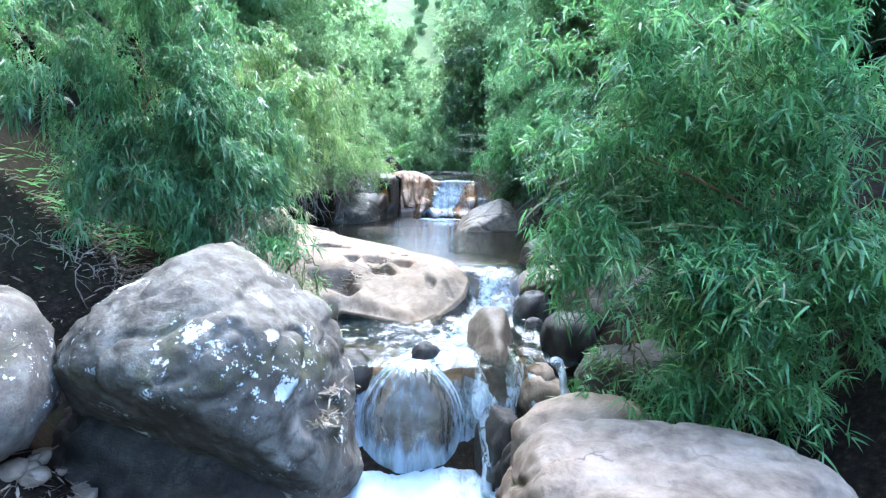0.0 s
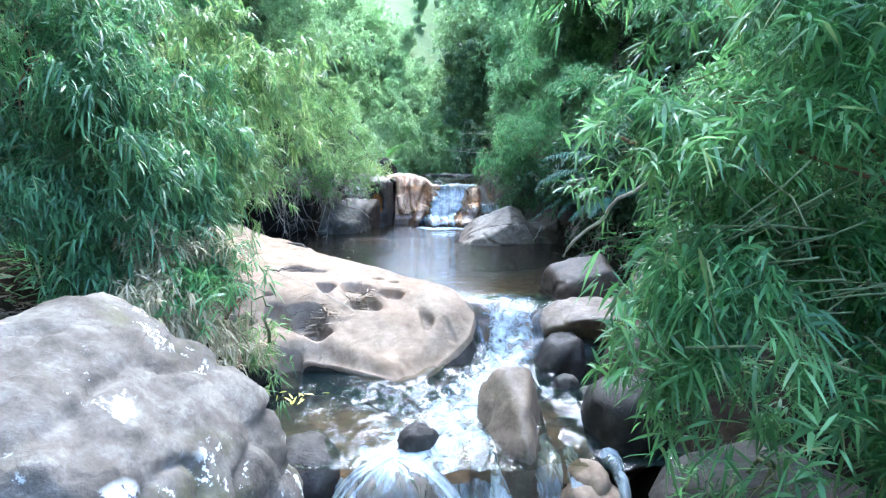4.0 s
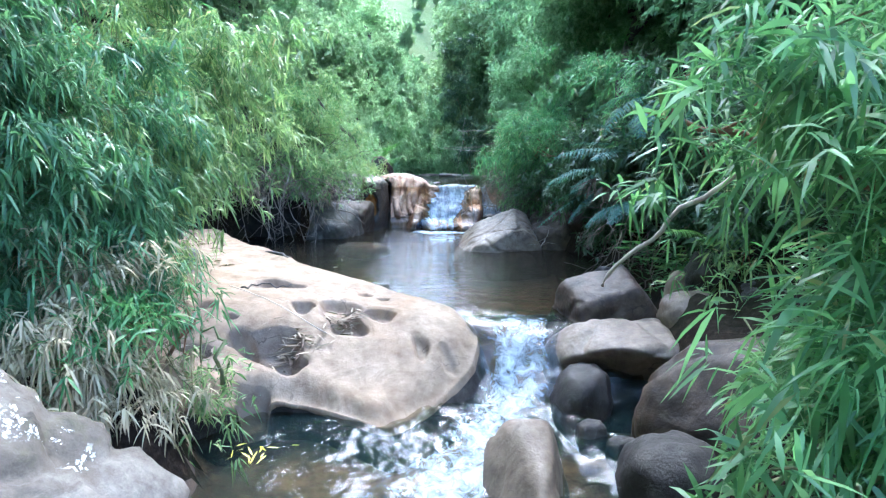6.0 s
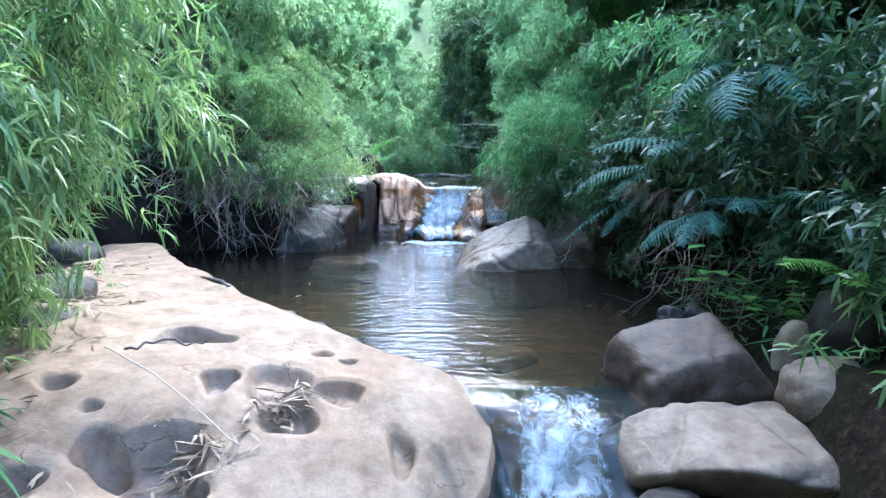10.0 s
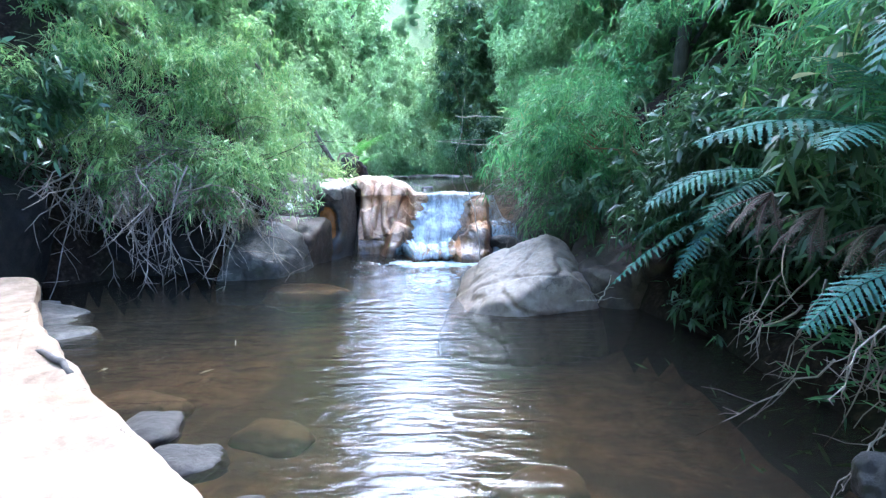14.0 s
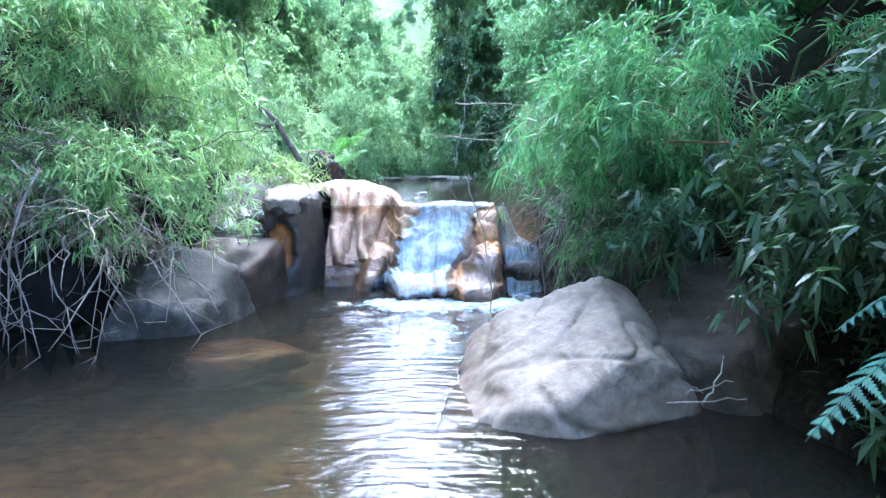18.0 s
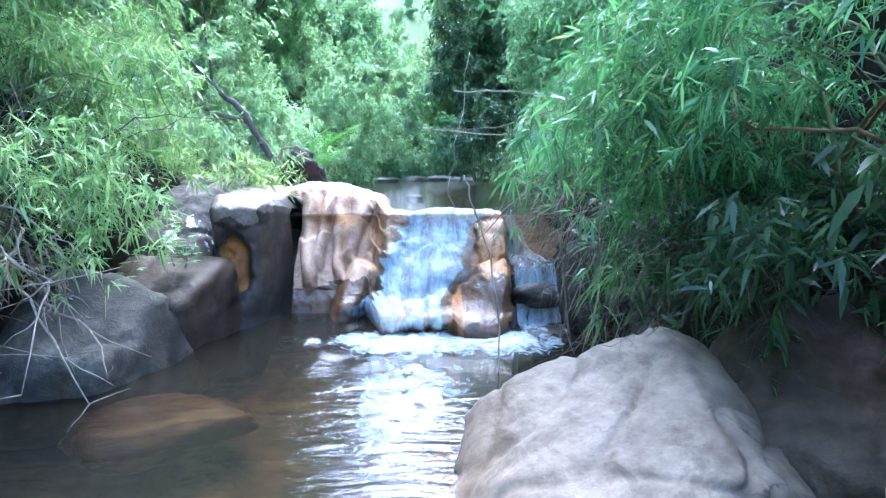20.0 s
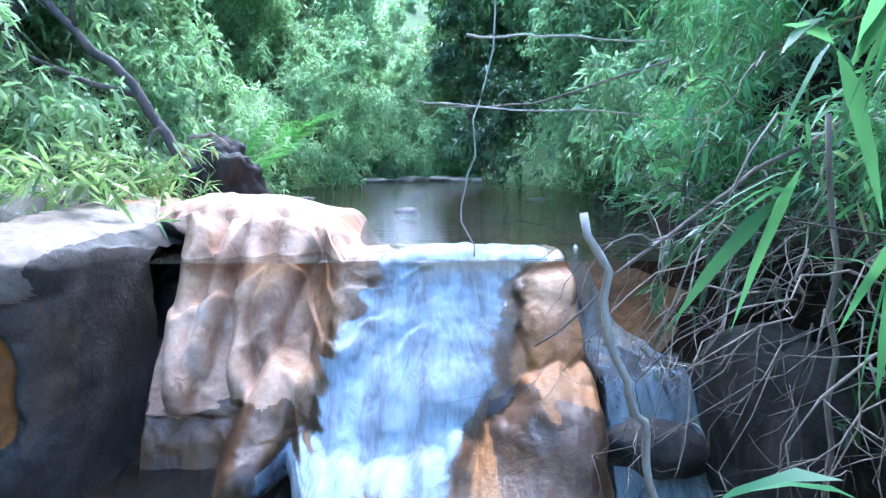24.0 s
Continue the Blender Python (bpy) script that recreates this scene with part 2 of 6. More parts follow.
BROWN_CULM = bark_material("dry_bamboo_culm", (0.1, 0.05, 0.025), (0.26, 0.14, 0.07), 18)
CHAR = bark_material("black_rotten_wood", (0.004, 0.003, 0.003), (0.035, 0.025, 0.02), 9)
SOIL = soil_material()
SAND = rock_material("brown_sand_bed", (0.05, 0.036, 0.026), (0.16, 0.105, 0.062), (0.27, 0.18, 0.105), (0.05, 0.042, 0.035), stain_from=0.48, rough=0.8)


def water_material(name, tint, wave, strength, fall=0.0, clear=0.85, silt=(0.028, 0.055, 0.06)):
    """Water: a tinted clear body with a mirror skin; foam where the 'foam' attribute of the mesh says."""
    m, t, p, out = mat(name)
    t.nodes.remove(p)
    tc = nd(t, "ShaderNodeTexCoord")
    mp = nd(t, "ShaderNodeMapping", [("Vector", tc.outputs["Object"])], Scale=wave)
    w1 = nd(t, "ShaderNodeTexNoise", [("Vector", mp.outputs[0])], Scale=1.0, Detail=3, Roughness=0.5, Distortion=0.6)
    w2 = nd(t, "ShaderNodeTexNoise", [("Vector", mp.outputs[0])], Scale=3.7, Detail=3, Roughness=0.5)
    b1 = nd(t, "ShaderNodeBump", [("Height", w1.outputs[0])], Strength=strength, Distance=0.08)
    b2 = nd(t, "ShaderNodeBump", [("Height", w2.outputs[0]), ("Normal", b1.outputs[0])], Strength=strength * 0.6, Distance=0.03)
    tr = nd(t, "ShaderNodeBsdfTransparent", Color=(*tint, 1))
    murk = nd(t, "ShaderNodeBsdfDiffuse", Color=(*silt, 1))
    body = nd(t, "ShaderNodeMixShader", [(1, murk.outputs[0]), (2, tr.outputs[0])], Fac=clear)
    gl = nd(t, "ShaderNodeBsdfGlossy", [("Normal", b2.outputs[0])], Roughness=0.015)
    fr = nd(t, "ShaderNodeFresnel", [("Normal", b2.outputs[0])], IOR=1.33)
    wet = nd(t, "ShaderNodeMixShader", [(0, fr.outputs[0]), (1, body.outputs[0]), (2, gl.outputs[0])])
    at = nd(t, "ShaderNodeAttribute", attribute_name="foam")
    st = nd(t, "ShaderNodeMapping", [("Vector", tc.outputs["Object"])], Scale=(18, 6, 5) if fall else (11, 8, 10))
    f1 = nd(t, "ShaderNodeTexNoise", [("Vector", st.outputs[0])], Scale=1.0, Detail=7, Roughness=0.68, Distortion=0.7)
    add = nd(t, "ShaderNodeMath", [(0, at.outputs["Fac"]), (1, f1.outputs[0])], operation="ADD")
    fac = nd(t, "ShaderNodeMapRange", [(0, add.outputs[0])], From_Min=0.8 if fall else 0.95, From_Max=1.4 if fall else 1.3, To_Min=0.0, To_Max=0.93)
    foam = nd(t, "ShaderNodeBsdfDiffuse", Color=(0.6, 0.69, 0.77, 1))
    foam_t = nd(t, "ShaderNodeBsdfTranslucent", Color=(0.64, 0.72, 0.8, 1))
    fm = nd(t, "ShaderNodeMixShader", [(1, foam.outputs[0]), (2, foam_t.outputs[0])], Fac=0.35)
    fb = nd(t, "ShaderNodeBump", [("Height", f1.outputs[0])], Strength=0.6, Distance=0.03)
    t.links.new(fb.outputs[0], foam.inputs["Normal"])
    ms = nd(t, "ShaderNodeMixShader", [(0, fac.outputs[0]), (1, wet.outputs[0]), (2, fm.outputs[0])])
    t.links.new(ms.outputs[0], out.inputs[0])
    return m


POOL_WATER = water_material("pool_water", (0.63, 0.53, 0.38), (3.4, 12.0, 1), 0.24, clear=0.66, silt=(0.03, 0.028, 0.021))
STREAM_WATER = water_material("stream_water", (0.7, 0.68, 0.55), (5, 7, 5), 0.35)
FALL_WATER = water_material("falling_water", (0.85, 0.88, 0.88), (14, 4, 4), 0.5, fall=1.0, clear=0.95)


# ---------------------------------------------------------------- helpers
def mesh_tris(name, v, f, smooth=False):
    v, f = np.asarray(v, np.float32), np.asarray(f, np.int32)
    me = bpy.data.meshes.new(name)
    me.vertices.add(len(v))
    me.vertices.foreach_set("co", v.ravel())
    k = f.shape[1]
    me.loops.add(f.size)
    me.loops.foreach_set("vertex_index", f.ravel())
    me.polygons.add(len(f))
    me.polygons.foreach_set("loop_start", np.arange(0, f.size, k, dtype=np.int32))
    if smooth:
        me.polygons.foreach_set("use_smooth", np.ones(len(f), bool))
    me.update(calc_edges=True)
    return me


def piece(name, me, material, parent=None, label=""):
    me.materials.append(material)
    ob = new(name, me)
    if parent:
        ob.parent = parent
    if label:
        ob["label"] = label
    return ob


def part(name, bm, material, parent, label=""):
    me = bpy.data.meshes.new(name)
    bm.to_mesh(me)
    bm.free()
    return piece(name, me, material, parent, label)


def grid_faces(nu, nv, closed=False):
    i, j = np.meshgrid(np.arange(nu if closed else nu - 1), np.arange(nv - 1), indexing="ij")
    i2 = (i + 1) % nu
    return np.stack([i * nv + j, i2 * nv + j, i2 * nv + j + 1, i * nv + j + 1], -1).reshape(-1, 4)


def smoothstep(a, b, x):
    k = np.clip((x - a) / (b - a), 0, 1)
    return k * k * (3 - 2 * k)


def value_noise(x, y, seed=0):
    """Smooth noise on arrays, about -1 to 1."""
    xi, yi = np.floor(x).astype(int), np.floor(y).astype(int)
    fx, fy = x - xi, y - yi
    fx, fy = fx * fx * (3 - 2 * fx), fy * fy * (3 - 2 * fy)

    def h(a, b):
        s = np.sin(a * 127.1 + b * 311.7 + seed * 74.7) * 43758.5453
        return (s - np.floor(s)) * 2 - 1
    return (h(xi, yi) * (1 - fx) + h(xi + 1, yi) * fx) * (1 - fy) + (h(xi, yi + 1) * (1 - fx) + h(xi + 1, yi + 1) * fx) * fy


def fbm(x, y, seed=0, octaves=4):
    return sum(value_noise(x * 2 ** k, y * 2 ** k, seed + k) / 2 ** k for k in range(octaves))


def tube(points, radii, sides=6):
    """A tapered tube along points: vertices and triangles."""
    p = np.asarray(points, float)
    r = np.asarray(radii, float) if np.ndim(radii) else np.linspace(radii, radii * 0.4, len(p))
    d = np.gradient(p, axis=0)
    d /= np.linalg.norm(d, axis=1, keepdims=True) + 1e-9
    ref = np.where(np.abs(d[:, 2:3]) > 0.9, [[1.0, 0, 0]], [[0, 0, 1.0]])
    a = np.cross(d, ref)
    a /= np.linalg.norm(a, axis=1, keepdims=True) + 1e-9
    b = np.cross(d, a)
    th = np.arange(sides) * 2 * np.pi / sides
    v = p[:, None] + r[:, None, None] * (np.cos(th)[None, :, None] * a[:, None] + np.sin(th)[None, :, None] * b[:, None])
    v = v.reshape(-1, 3)
    n = len(p)
    i, j = np.meshgrid(np.arange(n - 1), np.arange(sides), indexing="ij")
    q = np.stack([i * sides + j, i * sides + (j + 1) % sides, (i + 1) * sides + (j + 1) % sides, (i + 1) * sides + j], -1).reshape(-1, 4)
    f = np.concatenate([q[:, [0, 1, 2]], q[:, [0, 2, 3]]])
    tip = np.array([[0, k + 1, k] for k in range(1, sides - 1)])
    f = np.concatenate([f, tip, tip[:, ::-1] + (n - 1) * sides])
    return v, f


def joined(pieces):
    vs, fs, n = [], [], 0
    for v, f in pieces:
        vs.append(v)
        fs.append(f + n)
        n += len(v)
    return np.concatenate(vs), np.concatenate(fs)


def bent(p0, p1, sag=0.0, wob=0.03, n=9, rng=RNG):
    """Points from p0 to p1 with a sag and small random bends."""
    p0, p1 = np.array(p0, float), np.array(p1, float)
    s = np.linspace(0, 1, n)[:, None]
    p = p0 + (p1 - p0) * s
    p[:, 2] -= sag * (4 * s * (1 - s))[:, 0]
    w = np.cumsum(rng.normal(0, wob, (n, 3)), axis=0)
    w -= w[0] + (w[-1] - w[0]) * s
    return p + w


def unit(a):
    return a / (np.linalg.norm(a, axis=-1, keepdims=True) + 1e-9)


def blades(p, d, length, width, bend, rng):
    """Leaf blades: base points, directions, lengths, widths and how far each droops."""
    n = len(p)
    side = unit(np.cross(d, np.array([0, 0, 1.0]) + rng.normal(0, 0.55, (n, 3))))
    down = np.array([0, 0, -1.0])
    L, W, B = length[:, None], width[:, None], bend[:, None]

    def at(s):
        return p + d * L * s + down * L * B * s * s
    v = np.stack([p, at(0.3) + side * W, at(0.3) - side * W, at(0.68) + side * W * 0.72, at(0.68) - side * W * 0.72, at(1.0)], 1).reshape(-1, 3)
    f = np.array([[0, 2, 1], [1, 2, 4], [1, 4, 3], [3, 4, 5]])
    f = (np.arange(n)[:, None, None] * 6 + f[None]).reshape(-1, 3)
    return v, f


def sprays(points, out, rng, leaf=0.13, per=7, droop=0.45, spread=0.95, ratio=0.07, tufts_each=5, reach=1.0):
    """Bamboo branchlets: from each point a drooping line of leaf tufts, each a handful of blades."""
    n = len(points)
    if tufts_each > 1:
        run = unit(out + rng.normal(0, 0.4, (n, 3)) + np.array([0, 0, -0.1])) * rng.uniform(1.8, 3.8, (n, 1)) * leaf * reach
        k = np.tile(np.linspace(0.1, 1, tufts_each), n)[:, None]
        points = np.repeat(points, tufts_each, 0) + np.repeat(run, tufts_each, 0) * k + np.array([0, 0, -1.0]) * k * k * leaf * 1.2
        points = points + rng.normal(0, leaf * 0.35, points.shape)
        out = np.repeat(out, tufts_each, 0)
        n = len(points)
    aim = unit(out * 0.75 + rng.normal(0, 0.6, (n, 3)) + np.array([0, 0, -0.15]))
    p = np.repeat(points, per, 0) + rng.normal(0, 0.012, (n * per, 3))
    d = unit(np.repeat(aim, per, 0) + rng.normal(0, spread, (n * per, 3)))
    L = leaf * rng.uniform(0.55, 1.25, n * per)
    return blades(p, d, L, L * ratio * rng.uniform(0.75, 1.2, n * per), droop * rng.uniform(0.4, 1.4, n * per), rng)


def lump_points(lump, n, rng, shell=0.6, plume=14, tuft=0.13):
    """Points in the outer shell of an ellipsoid, gathered into plumes with gaps between, and their directions."""
    x, y, z, rx, ry, rz = lump
    m = max(4, n // plume)
    d = unit(rng.normal(0, 1, (m, 3)))
    r = rng.uniform(shell, 1.0, (m, 1)) ** 0.7 * np.where(rng.random((m, 1)) < 0.14, rng.uniform(1.05, 1.3, (m, 1)), 1)
    bulge = 1 + 0.22 * np.sin(d[:, :1] * 7 + x * 3) * np.sin(d[:, 1:2] * 6 + y * 5) + 0.15 * np.sin(d[:, 2:3] * 11 + z * 4 + d[:, 1:2] * 5)
    seeds = d * r * bulge * np.array([rx, ry, rz]) + np.array([x, y, z])
    k = rng.integers(0, m, n)
    size = tuft * rng.uniform(0.6, 1.4, (m, 1))
    pts = seeds[k] + rng.normal(0, 1, (n, 3)) * size[k] * np.array([1, 1, 0.7])
    lean = unit(d + rng.normal(0, 0.35, (m, 3)))
    return pts, unit(lean[k] * np.array([1, 1, 0.6]) + rng.normal(0, 0.2, (n, 3)) + np.array([0, 0, -0.12]))


def bamboo(label, roots, lumps, material, leaf=0.13, per=7, seed=0, culm_n=6, keep=None, droop=0.42, ratio=0.062, group="bamboo along the stream", reach=1.0):
    """A bamboo clump: culms that rise from the bank and a foliage of drooping leaf tufts. lumps: ellipsoid and number of leaf tufts."""
    rng = np.random.default_rng(seed)
    thing = new("bamboo_clump")
    thing.location = roots[0]
    tagged(thing, label, "bamboo", group)
    inv = -np.array(roots[0], float)
    ps, ds = [], []
    for lump in lumps:
        p, d = lump_points(lump[:6], int(lump[6] * 0.36), rng, tuft=leaf * 1.05 if lump[3] > 0.3 else leaf * 0.6)
        ps.append(p)
        ds.append(d)
    p, d = np.concatenate(ps), np.concatenate(ds)
    if keep:
        k = keep(p)
        p, d = p[k], d[k]
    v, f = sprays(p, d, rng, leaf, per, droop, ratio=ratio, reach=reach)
    piece("foliage", mesh_tris("foliage", v + inv, f), material, thing)
    # fine twigs that carry the leaf tufts
    few = rng.choice(len(p), min(len(p), max(60, len(p) // 3)), replace=False)
    tw = [tube(bent(p[i] - d[i] * rng.uniform(0.15, 0.4) + [0, 0, 0.06], p[i], 0, 0.012, 4, rng), [0.004, 0.003, 0.0025, 0.0015], 3) for i in few]
    v, f = joined(tw)
    tagged(piece("fine_twig", mesh_tris("fine_twig", v + inv, f), CULM, thing), kind="stuff")
    for c in range(culm_n):
        root = np.array(roots[c % len(roots)]) + rng.normal(0, 0.12, 3) * [1, 1, 0]
        lump = lumps[c % len(lumps)]
        top = np.array(lump[:3]) + rng.normal(0, 0.35, 3) * np.array(lump[3:6])
        pts = bent(root, top, -0.25, 0.04, 10, rng)
        v, f = tube(pts, np.linspace(0.014, 0.004, 10), 5)
        piece("culm", mesh_tris("culm", v + inv, f, True), CULM if rng.random() < 0.7 else BROWN_CULM, thing)
    return thing


def rock(name, label, c, half, turn=(0, 0, 0), seed=0, material=TANROCK, p=2.5, rough=0.13, cuts=(), sub=4, chips=0.012, category="rock", group="", kind=""):
    """A boulder: a rounded block with noise, worn facets and cut faces (normal, distance)."""
    bm = bmesh.new()
    bmesh.ops.create_icosphere(bm, subdivisions=sub, radius=1)
    rng = random.Random(seed)
    off = Vector((rng.uniform(-50, 50), rng.uniform(-50, 50), rng.uniform(-50, 50)))
    flats = [(Vector(n).normalized(), k) for n, k in cuts]
    for _ in range(5):
        flats.append((Vector((rng.gauss(0, 1), rng.gauss(0, 1), rng.gauss(0, 0.8))).normalized(), rng.uniform(0.84, 0.98)))
    for v in bm.verts:
        n = v.co.normalized()
        r = (abs(n.x) ** p + abs(n.y) ** p + abs(n.z) ** p) ** (-1 / p)
        for nn, k in flats:
            q = n.dot(nn)
            if q > 0.05:
                lim = k / q
                r = min(r, lim) if r > lim + 0.08 else (r if r < lim - 0.08 else r - (r - lim + 0.08) ** 2 / 0.32)
        r *= 1 + rough * noise.fractal(n * 1.1 + off, 0.9, 2.1, 4) + 0.02 * noise.fractal(n * 6 + off, 0.9, 2.1, 3)
        r *= 1 + 0.045 * (abs(noise.noise(n * 2.6 + off)) - 0.2) - 0.05 * max(0, 0.12 - abs(noise.noise(n * 1.7 - off))) / 0.12
        fl = noise.fractal(n * 3.2 + off, 0.8, 2.2, 3) * 3
        r *= 1 + chips * (math.floor(fl) - fl * 0.6) * 0.6
        v.co = Vector((n.x * r * half[0], n.y * r * half[1], n.z * r * half[2]))
    me = bpy.data.meshes.new(name)
    bm.to_mesh(me)
    bm.free()
    me.polygons.foreach_set("use_smooth", np.ones(len(me.polygons), bool))
    ob = piece(name, me, material)
    ob.matrix_basis = pose(*c, *turn)
    return tagged(ob, label, category, group, kind)


def cut_rock(name, label, c, planes, seed=0, material=TANROCK, sharp=11, rough=0.05, chips=0.02, sub=6, category="rock", group=""):
    """A faceted boulder round c: planes are outward normals with their distance in metres, edges worn round."""
    bm = bmesh.new()
    bmesh.ops.create_icosphere(bm, subdivisions=sub, radius=1)
    off = Vector((seed * 7.31 % 40, seed * 3.17 % 40, seed * 5.73 % 40))
    flats = [(Vector(n).normalized(), d) for n, d in planes]
    for v in bm.verts:
        n = v.co.normalized()
        r = sum(max(n.dot(nn) / d, 0) ** sharp for nn, d in flats) ** (-1 / sharp)
        p = n * r
        k = 1 + rough * noise.fractal(p * 2.2 + off, 0.9, 2.1, 4) + 0.012 * noise.fractal(p * 11 + off, 0.9, 2.1, 3)
        k -= 0.05 * max(0, 0.1 - abs(noise.noise(p * 2.6 - off))) / 0.1
        fl = noise.fractal(p * 4.2 + off, 0.8, 2.2, 3) * 3
        k += chips * (math.floor(fl) - fl * 0.6) * 0.5
        v.co = p * k
    me = bpy.data.meshes.new(name)
    bm.to_mesh(me)
    bm.free()
    me.polygons.foreach_set("use_smooth", np.ones(len(me.polygons), bool))
    ob = piece(name, me, material)
    ob.location = c
    return tagged(ob, label, category, group)


# ---------------------------------------------------------------- ground
BED = [(-60, -1.6), (-2, -1.45), (3.9, -1.35), (4.5, -0.95), (5.0, -0.75), (6.3, -0.7), (6.9, -0.42), (7.6, -0.42), (12.5, -0.55), (13.6, -0.6), (14.4, 0.3), (15.2, 0.45), (24, 0.5), (30, 0.75), (45, 1.8), (80, 17), (150, 52), (600, 190)]
LEFT = [(-60, -1.3), (2, -1.4), (3, -1.2), (5, -1.0), (6, -1.5), (7.5, -1.8), (9, -2.4), (10.5, -3.6), (11.7, -3.8), (12.6, -2.9), (13.4, -1.9), (14.5, -1.5), (17, -1.9), (22, -2.2), (30, -1.5), (60, -1)]
RIGHT = [(-60, 1.2), (2, 1.3), (4, 1.0), (5.5, 1.2), (6.6, 1.4), (8, 1.8), (10, 1.75), (11.5, 1.4), (12.5, 1.15), (14, 1.0), (16, 1.4), (20, 2.0), (30, 1.5), (60, 1)]


def along(table, y):
    return np.interp(y, [a for a, b in table], [b for a, b in table])


def ground_z(x, y):
    bed, xl, xr = along(BED, y), along(LEFT, y), along(RIGHT, y)
    out = np.maximum(np.maximum(xl - x, x - xr), 0)
    left = x < (xl + xr) / 2
    terrace = np.where(left, smoothstep(3.0, 4.2, y) * (1 - smoothstep(9.5, 11, y)) * 1.3, 0.15)
    top = np.where(left, np.where(y < 9, 0.12, 0.25), 0.15)
    low = -1.2 + 0.45 * smoothstep(-2.3, -2.9, x)
    base = np.where(left, low + (top - low) * smoothstep(4.5, 5.2, y), -0.45 + (top + 0.45) * smoothstep(4.0, 6.0, y))
    base = np.where(y > 13.5, np.maximum(bed + 0.45, 0.9), np.maximum(base, bed + 0.25))
    rise = smoothstep(0, 0.55, out) * (base - bed) + 0.85 * np.maximum(out - 0.55 - terrace, 0) ** 0.92
    cap = 5 + 0.12 * np.maximum(out - 6, 0) + np.maximum(y - 40, 0) * 0.02
    rise = np.minimum(rise, cap)
    far = smoothstep(38, 70, y)
    z = bed + rise * (1 - 0.7 * far)
    return z + 0.05 * fbm(x * 1.4, y * 1.4, 3) * smoothstep(-0.2, 0.4, out) + 0.03 * fbm(x * 3, y * 3, 5)


def build_ground():
    xs = np.concatenate([-np.geomspace(420, 6.2, 34), np.linspace(-6, 6, 121), np.geomspace(6.2, 420, 34)])
    ys = np.concatenate([-np.geomspace(60, 3.2, 16), np.linspace(-3, 24, 216), np.geomspace(24.4, 600, 60)])
    X, Y = np.meshgrid(xs, ys, indexing="ij")
    Z = ground_z(X, Y)
    me = mesh_tris("ground", np.stack([X, Y, Z], -1).reshape(-1, 3), grid_faces(len(xs), len(ys)), True)
    me.materials.append(SOIL)
    me.materials.append(SAND)
    me.materials.append(hillside_material())
    inside = (X > along(LEFT, Y) - 0.35) & (X < along(RIGHT, Y) + 0.35) & (Y > 4.8) & (Y < 30) & (Z < -0.3 + 0.9 * (Y > 14.3))
    face = (inside[:-1, :-1] & inside[1:, 1:]).ravel()
    me.polygons.foreach_set("material_index", np.where((Y[:-1, :-1].ravel() > 19) & ~face, 2, face.astype(np.int32)).astype(np.int32))
    tagged(new("ground", me), "dark soil stream bank and bed with leaf litter", "ground", kind="structure")


build_ground()


# ---------------------------------------------------------------- water
def water_sheet(name, label, x0, x1, y0, y1, height, foam, material, step=0.05):
    xs, ys = np.arange(x0, x1 + 1e-6, step), np.arange(y0, y1 + 1e-6, step)
    X, Y = np.meshgrid(xs, ys, indexing="ij")
    me = mesh_tris(name, np.stack([X, Y, height(X, Y)], -1).reshape(-1, 3), grid_faces(len(xs), len(ys)), True)
    me.attributes.new("foam", "FLOAT", "POINT").data.foreach_set("value", foam(X, Y).astype(np.float32).ravel())
    return tagged(piece(name, me, material), label, "water", kind="structure")


def spot(X, Y, x, y, rx, ry):
    return np.exp(-(((X - x) / rx) ** 2 + ((Y - y) / ry) ** 2))


water_sheet("water_pool", "calm brown clear pool of the stream", -4.3, 2.4, 7.0, 14.2,
            lambda X, Y: -0.06 - 0.03 * smoothstep(7.3, 7.0, Y) + 0.016 * fbm(X * 5, Y * 5, 2) * np.exp(-((Y - 13.4) / 1.1) ** 2),
            lambda X, Y: 0.5 * spot(X, Y, -0.1, 13.3, 0.85, 0.3) + 0.45 * spot(X, Y, 0.85, 13.3, 0.4, 0.5) + 0.38 * spot(X, Y, 0.05, 12.3, 1.1, 1.2) + 0.2 * spot(X, Y, 0.0, 12.0, 0.35, 1.4) + 0.5 * spot(X, Y, 0.65, 7.0, 0.4, 0.2), POOL_WATER)
water_sheet("water_upper_pool", "still upper pool above the ledge", -2.6, 2.6, 14.35, 30, lambda X, Y: 0.765 + 0 * X, lambda X, Y: 0 * X, POOL_WATER, 0.2)


def rapids_z(X, Y):
    lip = 7.08 - 0.25 * np.clip(X - 0.3, 0, 1)
    z = -0.07 - 0.4 * smoothstep(0.0, 0.75, lip - Y)
    return z + 0.035 * fbm(X * 8, Y * 7, 8, 5) * smoothstep(0.0, 0.3, lip - Y) * (0.25 + 0.75 * smoothstep(-0.6, 0.2, X))


def rapids_foam(X, Y):
    run = np.exp(-((X - np.interp(Y, [4.6, 5.2, 5.8, 6.4, 7.0], [-0.2, 0.05, 0.3, 0.55, 0.65])) / np.interp(Y, [4.6, 5.4, 6.4, 7], [0.55, 0.45, 0.35, 0.4])) ** 2)
    return 0.54 * run * (0.75 + 0.25 * smoothstep(7.1, 6.6, Y)) + 0.1 * smoothstep(-1.4, -0.4, X)


water_sheet("water_rapids", "white rapids running into a brown lower pool", -2.0, 1.5, 4.55, 7.15, rapids_z, rapids_foam, STREAM_WATER, 0.04)


